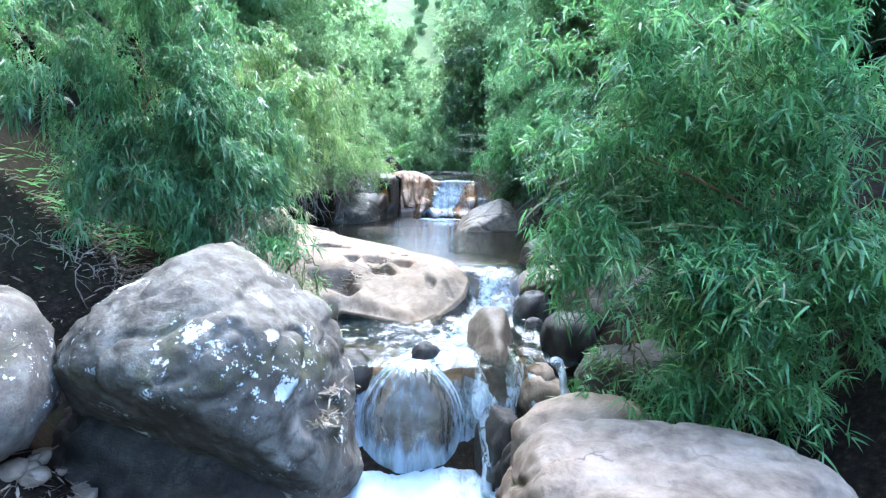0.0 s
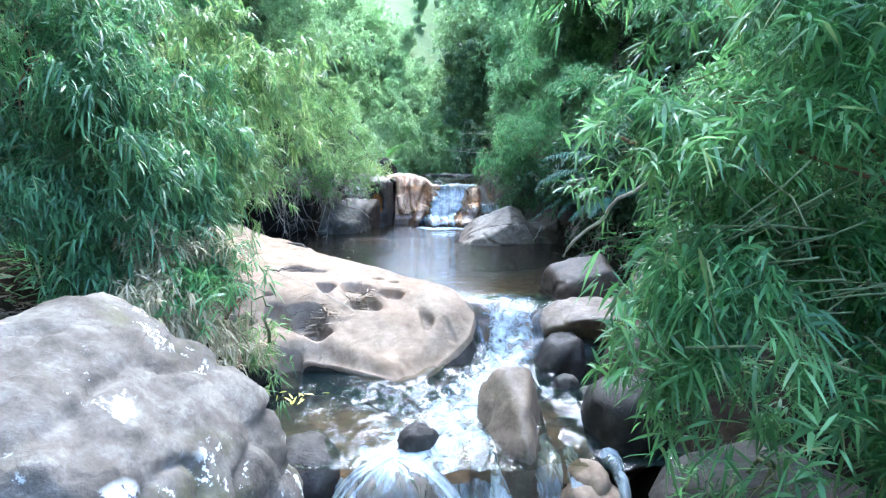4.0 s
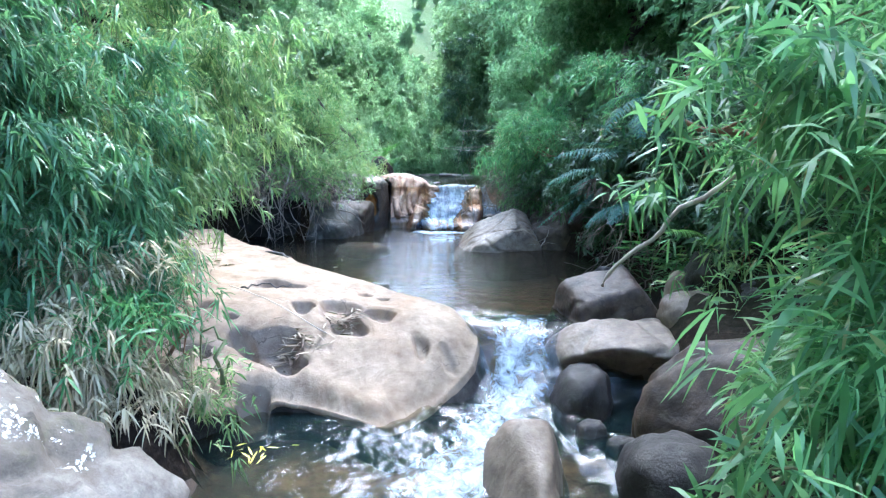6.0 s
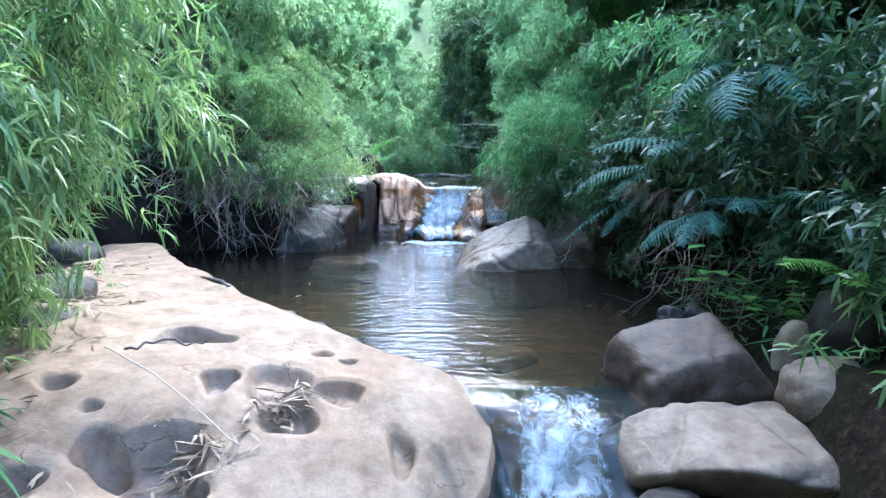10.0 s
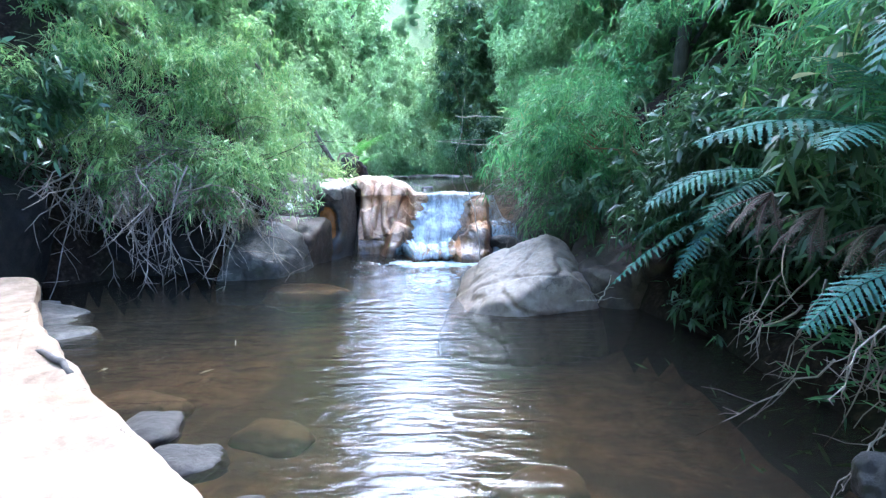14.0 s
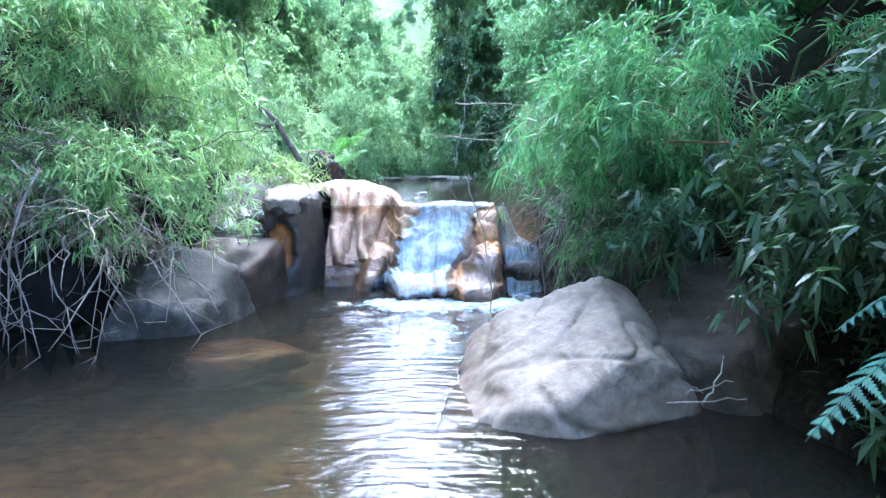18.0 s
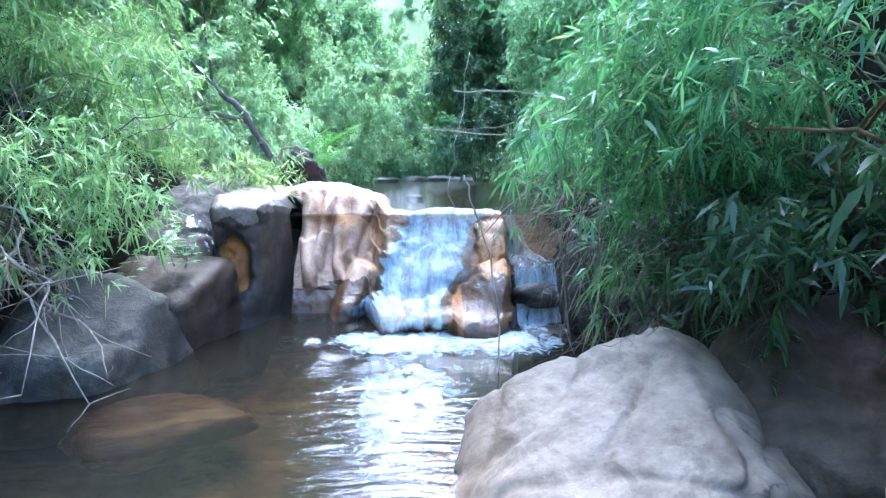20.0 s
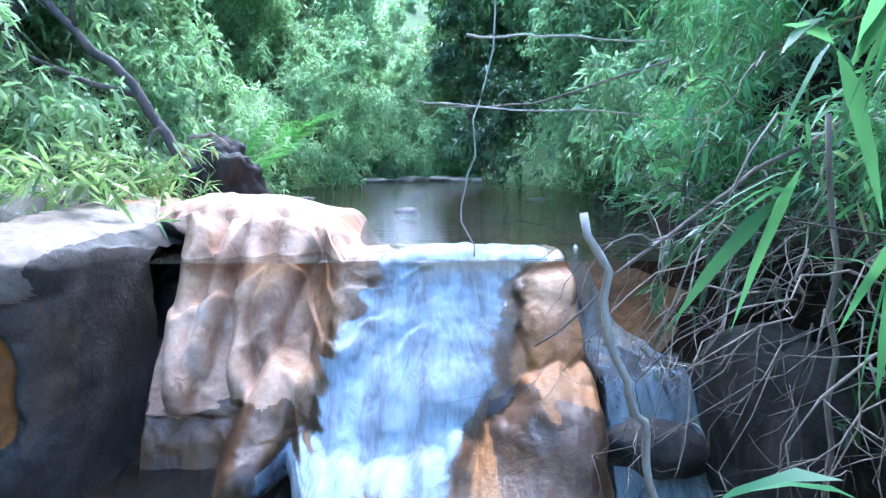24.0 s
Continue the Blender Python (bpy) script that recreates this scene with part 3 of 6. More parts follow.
def drop_z(X, Y):
    lip = np.interp(X, [-1.0, -0.7, -0.28, 0.2, 0.5, 1.3], [4.85, 4.7, 4.8, 4.72, 4.8, 4.9])
    k = np.clip((lip + 0.05 - Y) / 0.5, 0, 1)
    return -0.5 - 0.68 * k ** 1.3 + (0.02 + 0.05 * k * (1 - k)) * fbm(X * 9, Y * 7, 4) * smoothstep(0, 0.2, k)


def drop_foam(X, Y):
    pool = 0.42 * spot(X, Y, -0.45, 4.0, 0.5, 0.35) + 0.3 * spot(X, Y, 0.1, 3.8, 0.5, 0.25)
    return 0.56 + 0.05 * np.sin(X * 21 + 2 * np.sin(X * 8)) + 0.1 * fbm(X * 5, Y * 4, 14) + pool - 0.25 * smoothstep(3.4, 2.9, Y)


water_sheet("water_lower_fall", "white water sliding past a domed boulder", -1.1, 1.3, 2.2, 4.68, drop_z, drop_foam, FALL_WATER, 0.022)

# ---------------------------------------------------------------- the big pothole slab
OUTLINE = [(0.27, 7.08), (0.29, 6.7), (0.14, 6.4), (-0.1, 6.1), (-0.36, 5.86), (-0.6, 5.95), (-0.95, 6.05), (-1.25, 5.98), (-1.45, 5.65), (-1.72, 5.45), (-2.05, 5.7), (-2.4, 6.4), (-2.7, 7.4), (-3.2, 8.6), (-3.8, 9.9), (-3.95, 10.7),
           (-3.45, 10.9), (-2.95, 10.25), (-2.35, 9.5), (-1.7, 8.8), (-1.25, 8.4), (-0.9, 8.05), (-0.25, 7.45), (0.08, 7.25)]
# potholes: x, y, radius across, radius along, depth, turn
HOLES = [(-1.5, 7.5, 0.26, 0.16, 0.14, 12), (-1.13, 6.95, 0.1, 0.14, 0.12, 0), (-0.85, 7.0, 0.2, 0.2, 0.1, 20), (-0.5, 6.95, 0.16, 0.1, 0.09, -12), (-0.72, 6.76, 0.16, 0.13, 0.1, 0), (-1.23, 6.42, 0.26, 0.2, 0.2, 10), (-1.08, 6.3, 0.13, 0.1, 0.34, 0),
         (-1.47, 6.43, 0.12, 0.08, 0.14, 30), (-1.72, 6.15, 0.18, 0.1, 0.14, 30), (-0.67, 7.37, 0.06, 0.05, 0.07, 0), (-0.5, 7.28, 0.05, 0.035, 0.04, 0), (-0.15, 6.58, 0.06, 0.13, 0.07, 15), (0.05, 6.5, 0.05, 0.1, 0.03, 25), (-1.6, 6.6, 0.05, 0.04, 0.06, 0), (-1.24, 5.97, 0.12, 0.14, 0.22, 0), (-1.85, 6.75, 0.09, 0.07, 0.06, 0)]


def closed_curve(points, n):
    p = np.array(points)
    p = np.concatenate([p[-2:], p, p[:3]])
    out = []
    m = len(points)
    for s in np.linspace(0, m, n, endpoint=False):
        i, u = int(s), s - int(s)
        a, b, c, d = p[i + 1], p[i + 2], p[i + 3], p[i + 4] if i + 4 < len(p) else p[i + 3]
        out.append(0.5 * (2 * b + (c - a) * u + (2 * a - 5 * b + 4 * c - d) * u * u + (3 * b - a - 3 * c + d) * u ** 3))
    return np.array(out)


def hole_distance(x, y, hx, hy, ra, rb, dep, turn):
    c, s = math.cos(radians(turn)), math.sin(radians(turn))
    u, v = ((x - hx) * c + (y - hy) * s) / ra, (-(x - hx) * s + (y - hy) * c) / rb
    return np.sqrt(u * u + v * v) + 0.12 * np.sin(np.arctan2(v, u) * 3 + hx * 9)


def slab_top(x, y):
    z = 0.1 - 0.066 * (x + 1.57) + 0.05 * np.minimum(y - 7.66, 0) + 0.05 * smoothstep(-1.8, -2.6, x) * smoothstep(9.5, 7.0, y)
    z = z + 0.05 - 0.04 * smoothstep(-0.9, 0.3, x) - 0.3 * smoothstep(7.0, 6.0, y + 0.1 * np.sin(x * 3)) * smoothstep(-2.4, -1.2, x) + 0.2 * np.exp(-((x + 1.72) ** 2 + (y - 5.75) ** 2) / 0.09)
    z = z + 0.035 * fbm(x * 0.9, y * 0.9, 11) + 0.008 * fbm(x * 4, y * 4, 12)
    for hx, hy, ra, rb, dep, turn in HOLES:
        d = hole_distance(x, y, hx, hy, ra, rb, dep, turn)
        z = z - 0.95 * dep * (1 - smoothstep(0.55, 1.0, d)) * (0.75 + 0.25 * (1 - np.minimum(d, 1) ** 2)) - 0.012 * (1 - smoothstep(0.95, 1.25, d))
    return z


def build_slab():
    ring = closed_curve(OUTLINE, 700)
    ring = ring + 0.018 * np.column_stack([fbm(ring[:, 0] * 4, ring[:, 1] * 4, 41), fbm(ring[:, 0] * 4, ring[:, 1] * 4, 43)])
    mid = np.array([-1.45, 7.85])
    rows = []
    for s in np.linspace(0.0005, 1, 260) ** 0.8:
        q = mid + (ring - mid) * s
        z = slab_top(q[:, 0], q[:, 1]) - 0.11 * smoothstep(0.86, 1.0, s) ** 2.2
        rows.append(np.column_stack([q, z]))
    last = rows[-1]
    front = smoothstep(7.3, 6.8, ring[:, 1]) * smoothstep(-1.0, -0.2, ring[:, 0])
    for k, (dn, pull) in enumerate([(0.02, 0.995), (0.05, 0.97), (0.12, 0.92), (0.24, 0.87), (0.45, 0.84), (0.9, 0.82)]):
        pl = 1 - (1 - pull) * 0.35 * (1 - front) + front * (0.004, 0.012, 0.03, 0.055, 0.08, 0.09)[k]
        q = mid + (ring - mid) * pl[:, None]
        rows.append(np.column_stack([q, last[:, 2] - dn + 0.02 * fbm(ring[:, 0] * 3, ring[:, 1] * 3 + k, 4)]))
    v = np.stack(rows, 1)
    slab = new("rock_slab")
    slab.location = (-1.45, 7.85, -0.4)
    tagged(slab, "broad pale sandstone slab worn into potholes beside the pool", "rock")
    base = np.array(slab.location)
    top, side = v[:, :262], v[:, 261:]
    f = grid_faces(len(ring), 262, True)[:, ::-1]
    flat = top.reshape(-1, 3)
    mids = flat[f].mean(1)
    owner = np.full(len(f), -1)
    # faces inside the larger potholes get the darker rock, for their depth shade
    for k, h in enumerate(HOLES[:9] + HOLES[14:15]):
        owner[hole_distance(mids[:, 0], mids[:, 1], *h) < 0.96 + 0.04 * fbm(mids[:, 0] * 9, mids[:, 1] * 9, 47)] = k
    for k in range(-1, owner.max() + 1):
        g = f[owner == k]
        if len(g):
            used, back = np.unique(g, return_inverse=True)
            piece("pothole" if k >= 0 else "worn_top", mesh_tris("pothole" if k >= 0 else "worn_top", flat[used] - base, back.reshape(-1, 4), True), DAMP_SHADE_ROCK if k >= 0 else SANDSTONE, slab)
    # wet near the water, and dark for the shade under the overhang
    piece("wet_undercut", mesh_tris("wet_undercut", (side - base).reshape(-1, 3), grid_faces(len(ring), side.shape[1], True)[:, ::-1], True), WET_SHADE_ROCK, slab, "wet undercut side of the slab, its shade put into the dark colour")


build_slab()


# ---------------------------------------------------------------- the ledge with the upper waterfall
# hanging columns of the ledge: x, half width, where along the profile each ends, lean
LEDGE_COLUMNS = [(-0.97, 0.1, 5.3, 0.03), (-0.81, 0.075, 4.6, -0.03), (-0.69, 0.075, 5.0, 0.03), (-0.53, 0.11, 4.4, -0.05)]
# water-worn lobes beside the wet ramp: x, z, half width, half height, how proud, lean
LOBES = [(0.68, 0.52, 0.15, 0.24, 0.15, 0.1), (0.58, 0.06, 0.24, 0.3, 0.3, 0.35), (0.05, 0.02, 0.55, 0.1, 0.16, 0.0)]
# the profile from the back of the top over the lip to the foot: y and z of the ramp, then of the columns
PROFILE = [(16.4, 0.55, 16.4, 0.84), (15.1, 0.735, 15.5, 0.93), (14.47, 0.775, 14.95, 0.93), (14.24, 0.58, 14.66, 0.73), (14.0, 0.36, 14.34, 0.46), (13.78, 0.12, 14.12, 0.2), (13.56, -0.02, 14.1, 0.02), (13.42, -0.5, 14.0, -0.5)]


def ledge_surface(u, v):
    """u: x across; v: 0 at the back of the top, 2/7 at the lip, 1 at the foot. Gives y and z."""
    col = smoothstep(-0.2, -0.46, u)
    gap = smoothstep(-1.05, -1.14, u)
    end = smoothstep(0.78, 0.95, u)
    s = np.clip(v * 7, 0, 6.999)
    i = s.astype(int)
    w = s - i
    knots = np.array(PROFILE)
    knots = np.concatenate([knots[:1], knots, knots[-1:]])

    def run(k):
        a, b, c, d = knots[i, k], knots[i + 1, k], knots[i + 2, k], knots[i + 3, k]
        return 0.5 * (2 * b + (c - a) * w + (2 * a - 5 * b + 4 * c - d) * w * w + (3 * b - a - 3 * c + d) * w ** 3)
    y = run(0) * (1 - col) + run(2) * col
    z = run(1) * (1 - col) + run(3) * col
    face = smoothstep(1.6, 2.4, s)
    z = z + (0.07 * smoothstep(-0.4, -1.0, u) + 0.02 * np.sin(u * 6)) * col * (1 - smoothstep(2.5, 4, s)) - 0.3 * end * (1 - smoothstep(4, 6, s))
    y = y + 0.5 * end * face + 0.45 * gap * smoothstep(2.6, 3.3, s) + 0.05 * np.sin(u * 2.3 + 0.6) * face
    # fluted columns that hang from the top and taper to rounded ends
    flute = np.zeros_like(u)
    for cx, half, stop, lean in LEDGE_COLUMNS:
        ww = half * (1.1 - 0.35 * smoothstep(2.0, stop, s))
        q = np.maximum(1 - np.abs((u - cx - lean * (s - 3) + 0.018 * fbm(u * 5, s * 0.8, 17)) / ww) ** 2.2, 0)
        flute = np.maximum(flute, np.sqrt(q) * np.sqrt(1 - smoothstep(stop - 0.5, stop, s)))
    push = (0.15 * flute - 0.08) * col * (1 - gap) * smoothstep(1.9, 2.9, s) * (1 - smoothstep(5.4, 6, s))
    # shell-like flakes on the dry part of the top
    fl = s * 1.25 + 0.9 * fbm(u * 2.6, s * 0.5, 27) + 0.4 * np.sin(u * 8)
    fl = fl - np.floor(fl)
    dry = smoothstep(0.12, -0.16, u + 0.12 * np.sin(s * 5)) * smoothstep(1.1, 1.6, s) * (1 - smoothstep(3.6, 4.4, s))
    push = push + 0.055 * (smoothstep(0.0, 0.14, fl) - fl) * dry
    # worn lobes and the slanted stub
    out = np.zeros_like(u)
    for cx, cz, rx, rz, dep, lean in LOBES:
        q = 1 - np.abs((u - cx - lean * (z - cz) + 0.04 * fbm(u * 6, z * 6, 33)) / rx) ** 2.6 - np.abs((z - cz + 0.05 * fbm(u * 7, z * 4, 35)) / rz) ** 2.8
        out = np.maximum(out, dep * np.sqrt(np.maximum(q, 0)))
    stub = 0.2 * np.exp(-((u + 0.43 + 0.34 * (0.37 - z)) / 0.125) ** 4) * smoothstep(0.4, 0.3, z + 0.4 * (u + 0.43)) * smoothstep(-0.3, -0.05, z)
    out = np.maximum(out, stub + 0.16 * smoothstep(0.37, 0.0, z) * (stub > 0.02) * stub / 0.2)
    push = push + out * smoothstep(2.2, 2.7, s)
    y = y - push * 0.85 + 0.025 * fbm(u * 5, s * 1.4, 21) * face
    z = z + push * 0.4 * (1 - smoothstep(4.5, 5.5, s)) + 0.014 * fbm(u * 6, s * 1.2, 22)
    return y, z


def build_ledge():
    ledge = new("rock_ledge")
    ledge.location = (-0.2, 14.2, 0.0)
    tagged(ledge, "fluted pinkish-orange sandstone ledge that the upper fall runs over", "rock")

    us, vs = np.linspace(-2.0, 1.0, 400), np.linspace(0, 1, 260)
    U, V = np.meshgrid(us, vs, indexing="ij")
    Y, Z = ledge_surface(U, V)
    p = (np.stack([U, Y, Z], -1) - np.array(ledge.location)).reshape(-1, 3)
    f = grid_faces(400, 260)[:, ::-1]
    wob = 0.35 * fbm(U * 5, V * 9, 61)
    S, W = V * 7 + wob, U + 0.05 * wob
    bounds = [-1.07, -0.89, -0.75, -0.62, -0.36, 0.4]
    zone = np.searchsorted(bounds, W)
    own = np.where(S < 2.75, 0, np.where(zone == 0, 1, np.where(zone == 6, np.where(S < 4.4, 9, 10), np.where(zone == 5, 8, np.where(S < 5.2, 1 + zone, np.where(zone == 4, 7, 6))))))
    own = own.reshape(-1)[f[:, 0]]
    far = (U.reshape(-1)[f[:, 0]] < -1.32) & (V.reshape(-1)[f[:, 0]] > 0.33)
    # slot wall and foot: wet rock, with the recess shade in the colour
    names = [("cap", CAPROCK, "scalloped pinkish sandstone cap"), ("slot_wall", WET_SHADE_ROCK, "wet wall of the slot, the gap's shade put into its dark colour"), ("column", CAPROCK, ""), ("column", CAPROCK, ""), ("column", CAPROCK, ""), ("column", CAPROCK, ""), ("wet_foot", WETLEDGE, "wet hollow under the columns, darkened in colour for its shade"), ("stub", WETLEDGE, "slanted wet orange-brown stub"), ("ramp", LEDGEROCK, "wet ramp under the falling water"), ("side_column", LEDGEROCK, "scalloped orange rock beside the side chute"), ("wet_lobe", WETLEDGE, "wet brown lobe at the foot of the fall")]
    whole = mesh_tris("whole", p, f, True)
    normals = np.empty(len(p) * 3, np.float32)
    whole.vertex_normals.foreach_get("vector", normals)
    normals = normals.reshape(-1, 3)
    bpy.data.meshes.remove(whole)
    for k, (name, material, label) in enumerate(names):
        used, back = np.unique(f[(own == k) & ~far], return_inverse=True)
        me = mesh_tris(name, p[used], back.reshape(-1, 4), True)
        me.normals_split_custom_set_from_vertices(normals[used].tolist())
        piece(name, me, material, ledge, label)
    # water that slides over it
    fall = new("waterfall")
    fall.location = (0.15, 13.9, -0.02)
    tagged(fall, "thin white waterfall sliding over an orange sandstone ledge", "waterfall")
    us, vs = np.linspace(-0.75, 0.85, 150), np.linspace(0.2, 0.885, 170)
    U, V = np.meshgrid(us, vs, indexing="ij")
    Y, Z = ledge_surface(U, V)
    v = np.stack([U, Y - 0.014, Z + 0.012 + 0.006 * fbm(U * 9, V * 5, 31)], -1) - np.array(fall.location)
    S = V * 7 + 0.12 * fbm(U * 4, V * 12, 37)
    lo = np.interp(S, [1.4, 2, 2.6, 3.2, 4, 5, 6.1], [0.0, -0.06, -0.1, -0.2, -0.3, -0.3, -0.5]) + 0.05 * fbm(U * 2, V * 30, 38)
    hi = np.interp(S, [1.4, 2.2, 2.7, 3.3, 4.2, 5, 6.1], [0.78, 0.76, 0.56, 0.48, 0.44, 0.28, 0.36]) + 0.04 * fbm(U * 2, V * 30, 39)
    inside = smoothstep(lo - 0.04, lo + 0.06, U) * smoothstep(hi + 0.04, hi - 0.08, U)
    keep = (inside > 0.02).reshape(-1)
    f = grid_faces(len(us), len(vs))[:, ::-1]
    f = f[keep[f].any(1)]
    used, back = np.unique(f, return_inverse=True)
    me = mesh_tris("water_sheet", v.reshape(-1, 3)[used], back.reshape(-1, 4), True)
    foam = inside * (0.64 + 0.12 * smoothstep(3.6, 5.0, S) - 0.26 * smoothstep(5.2, 5.6, S) + 0.1 * np.exp(-((S - 2.1) / 0.3) ** 2) + 0.07 * np.sin(U * 26 + 2 * np.sin(U * 7)) + 0.07 * fbm(U * 3, V * 9, 36)) - 0.4 * (1 - inside)
    me.attributes.new("foam", "FLOAT", "POINT").data.foreach_set("value", foam.astype(np.float32).ravel()[used])
    piece("water_sheet", me, FALL_WATER, fall)
    # the side chute beside the ledge
    us, vs = np.linspace(0, 1, 20), np.linspace(0, 1, 60)
    U, V = np.meshgrid(us, vs, indexing="ij")
    k = smoothstep(0.1, 0.3, V) * 0.36 + smoothstep(0.62, 0.85, V) * 0.44
    v = np.stack([0.8 + (0.16 + 0.22 * smoothstep(0.1, 0.4, V)) * U + 0.06 * V, 14.95 - 1.5 * V, 0.76 - k - 0.03 * V + 0.03 * fbm(U * 4, V * 9, 5)], -1) - np.array(fall.location)
    me = mesh_tris("side_chute", v.reshape(-1, 3), grid_faces(20, 60)[:, ::-1], True)
    me.attributes.new("foam", "FLOAT", "POINT").data.foreach_set("value", (0.6 - 0.2 * smoothstep(0.3, 0.6, V) * (1 - smoothstep(0.6, 0.7, V)) - 0.4 * smoothstep(0.9, 1.0, np.abs(2 * U - 1))).astype(np.float32).ravel())
    piece("side_chute", me, FALL_WATER, fall, "narrow white side chute")


def build_niche_rock():
    """The brown rock beside the slot: an arched brow over an orange hollow."""
    thing = new("boulder")
    thing.location = (-1.33, 13.8, 0.2)
    tagged(thing, "brown arched rock with an orange hollow beside the ledge", "rock")
    us, vs = np.linspace(-1, 1, 110), np.linspace(0, 1, 150)
    U, V = np.meshgrid(us, vs, indexing="ij")
    b = smoothstep(0.62, 0.72, V)
    z = np.where(V < 0.67, -0.45 + 1.4 * V / 0.67, 0.95 + 0.16 * (V - 0.67)) - 0.06 * U * b - 0.1 * U ** 4
    x = -1.4 + 0.25 * U + 0.05 * np.sin(V * 4)
    y = 13.68 - 0.12 * smoothstep(0.5, 0.0, V) + np.maximum(V - 0.64, 0) * 3.6 + 0.6 * np.abs(U) ** 6 + 0.12 * U
    y = y - 0.07 * np.sqrt(np.maximum(0, 1 - ((x + 1.34) / 0.2) ** 2 - ((z - 0.86) / 0.14) ** 2))
    q = np.sqrt(((x + 1.4 + 0.12 * (z - 0.55)) / 0.16) ** 2 + ((z - 0.44) / 0.3) ** 2) + 0.1 * fbm(x * 5, z * 5, 51)
    y = y + 0.14 * (1 - smoothstep(0.35, 1.05, q)) + 0.03 * fbm(x * 5, z * 5, 52)
    z = z + 0.02 * fbm(x * 6, y * 6, 53)
    p = (np.stack([x, y, z], -1) - np.array(thing.location)).reshape(-1, 3)
    f = grid_faces(110, 150)[:, ::-1]
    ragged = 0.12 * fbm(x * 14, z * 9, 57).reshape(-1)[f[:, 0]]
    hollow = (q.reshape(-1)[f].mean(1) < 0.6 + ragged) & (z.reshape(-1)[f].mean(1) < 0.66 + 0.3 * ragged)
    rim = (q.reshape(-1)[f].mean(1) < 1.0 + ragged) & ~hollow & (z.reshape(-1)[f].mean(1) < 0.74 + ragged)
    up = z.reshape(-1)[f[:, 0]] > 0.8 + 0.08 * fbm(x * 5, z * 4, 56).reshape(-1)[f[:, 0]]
    # side, rim and lower edge: wet, and darkened for slot and recess shade
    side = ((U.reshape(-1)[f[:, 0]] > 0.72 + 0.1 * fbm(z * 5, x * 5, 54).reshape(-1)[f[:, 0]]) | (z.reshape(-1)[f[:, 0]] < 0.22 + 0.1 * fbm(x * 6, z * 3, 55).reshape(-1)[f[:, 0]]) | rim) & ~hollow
    for name, k, m, label in (("brow", ~hollow & ~side & up, WEDGEROCK, "smooth grey-brown brow"), ("face", ~hollow & ~side & ~up, BROWNROCK, ""), ("wet_side", side, WET_SHADE_ROCK, "wet side, hollow rim and lower edge, shade put into their dark colour"), ("hollow", hollow, IRONROCK, "orange-stained hollow")):
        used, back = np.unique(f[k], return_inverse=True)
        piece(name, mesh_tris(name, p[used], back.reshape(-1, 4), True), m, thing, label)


build_ledge()
build_niche_rock()

# ---------------------------------------------------------------- boulders
cut_rock("boulder", "large grey lichen-spotted boulder beside the lower fall", (-1.6, 3.5, -0.15), [((0.0, -0.15, 1), 0.8), ((-0.62, 0, 0.78), 0.74), ((0.5, 0.0, 0.86), 0.74), ((0.97, -0.1, 0.12), 0.82), ((0.8, -0.05, 0.6), 0.8), ((-1, 0, 0.1), 0.82), ((-0.1, -0.72, 0.68), 0.68), ((-0.26, -0.72, -0.64), 0.4), ((0.6, -0.78, 0.05), 0.76), ((-0.75, -0.65, 0.1), 0.78), ((0, 1, 0), 0.75), ((0, 0, -1), 1.1)], 3, GREYROCK, 9, 0.05, 0.03)
# added: its dark colour replaces the shaded underside of the boulder above
rock("boulder", "added dark rock that stands for the shade under the lichen-spotted boulder", (-1.8, 3.75, -0.9), (0.86, 0.5, 0.5), (0, 20, 0), 4, WET_SHADE_ROCK, 2.6, 0.12, (), 5, chips=0.02)
rock("boulder", "grey lichen-spotted boulder at the stream edge", (-2.75, 2.95, 0.05), (0.6, 0.5, 0.52), (0, 0, 20), 5, GREYROCK, 2.4, 0.1)
rock("boulder", "flat tan boulder below the bamboo", (1.03, 2.4, -0.55), (0.9, 0.6, 0.5), (0, 2, -4), 8, TANROCK, 2.8, 0.05, [((0, 0, 1), 0.9)], 6, chips=0.004)
rock("boulder", "small grey boulder beside the flat tan one", (0.78, 1.78, -0.4), (0.26, 0.2, 0.36), (0, 0, 30), 9, GREYROCK)
rock("boulder", "brown wet slab beside the lower fall", (0.95, 3.25, -0.6), (0.5, 0.42, 0.38), (0, 6, 15), 12, TANROCK)
rock("boulder", "dark wet rock under the bamboo", (1.5, 3.9, -0.5), (0.5, 0.5, 0.4), (0, 8, 15), 13, WET_SHADE_ROCK)
dome = rock("boulder", "domed brown boulder under a veil of falling water", (-0.27, 4.55, -1.0), (0.43, 0.38, 0.56), (0, 0, 0), 14, TANROCK, 2.15, 0.02, (), 5, chips=0.0)


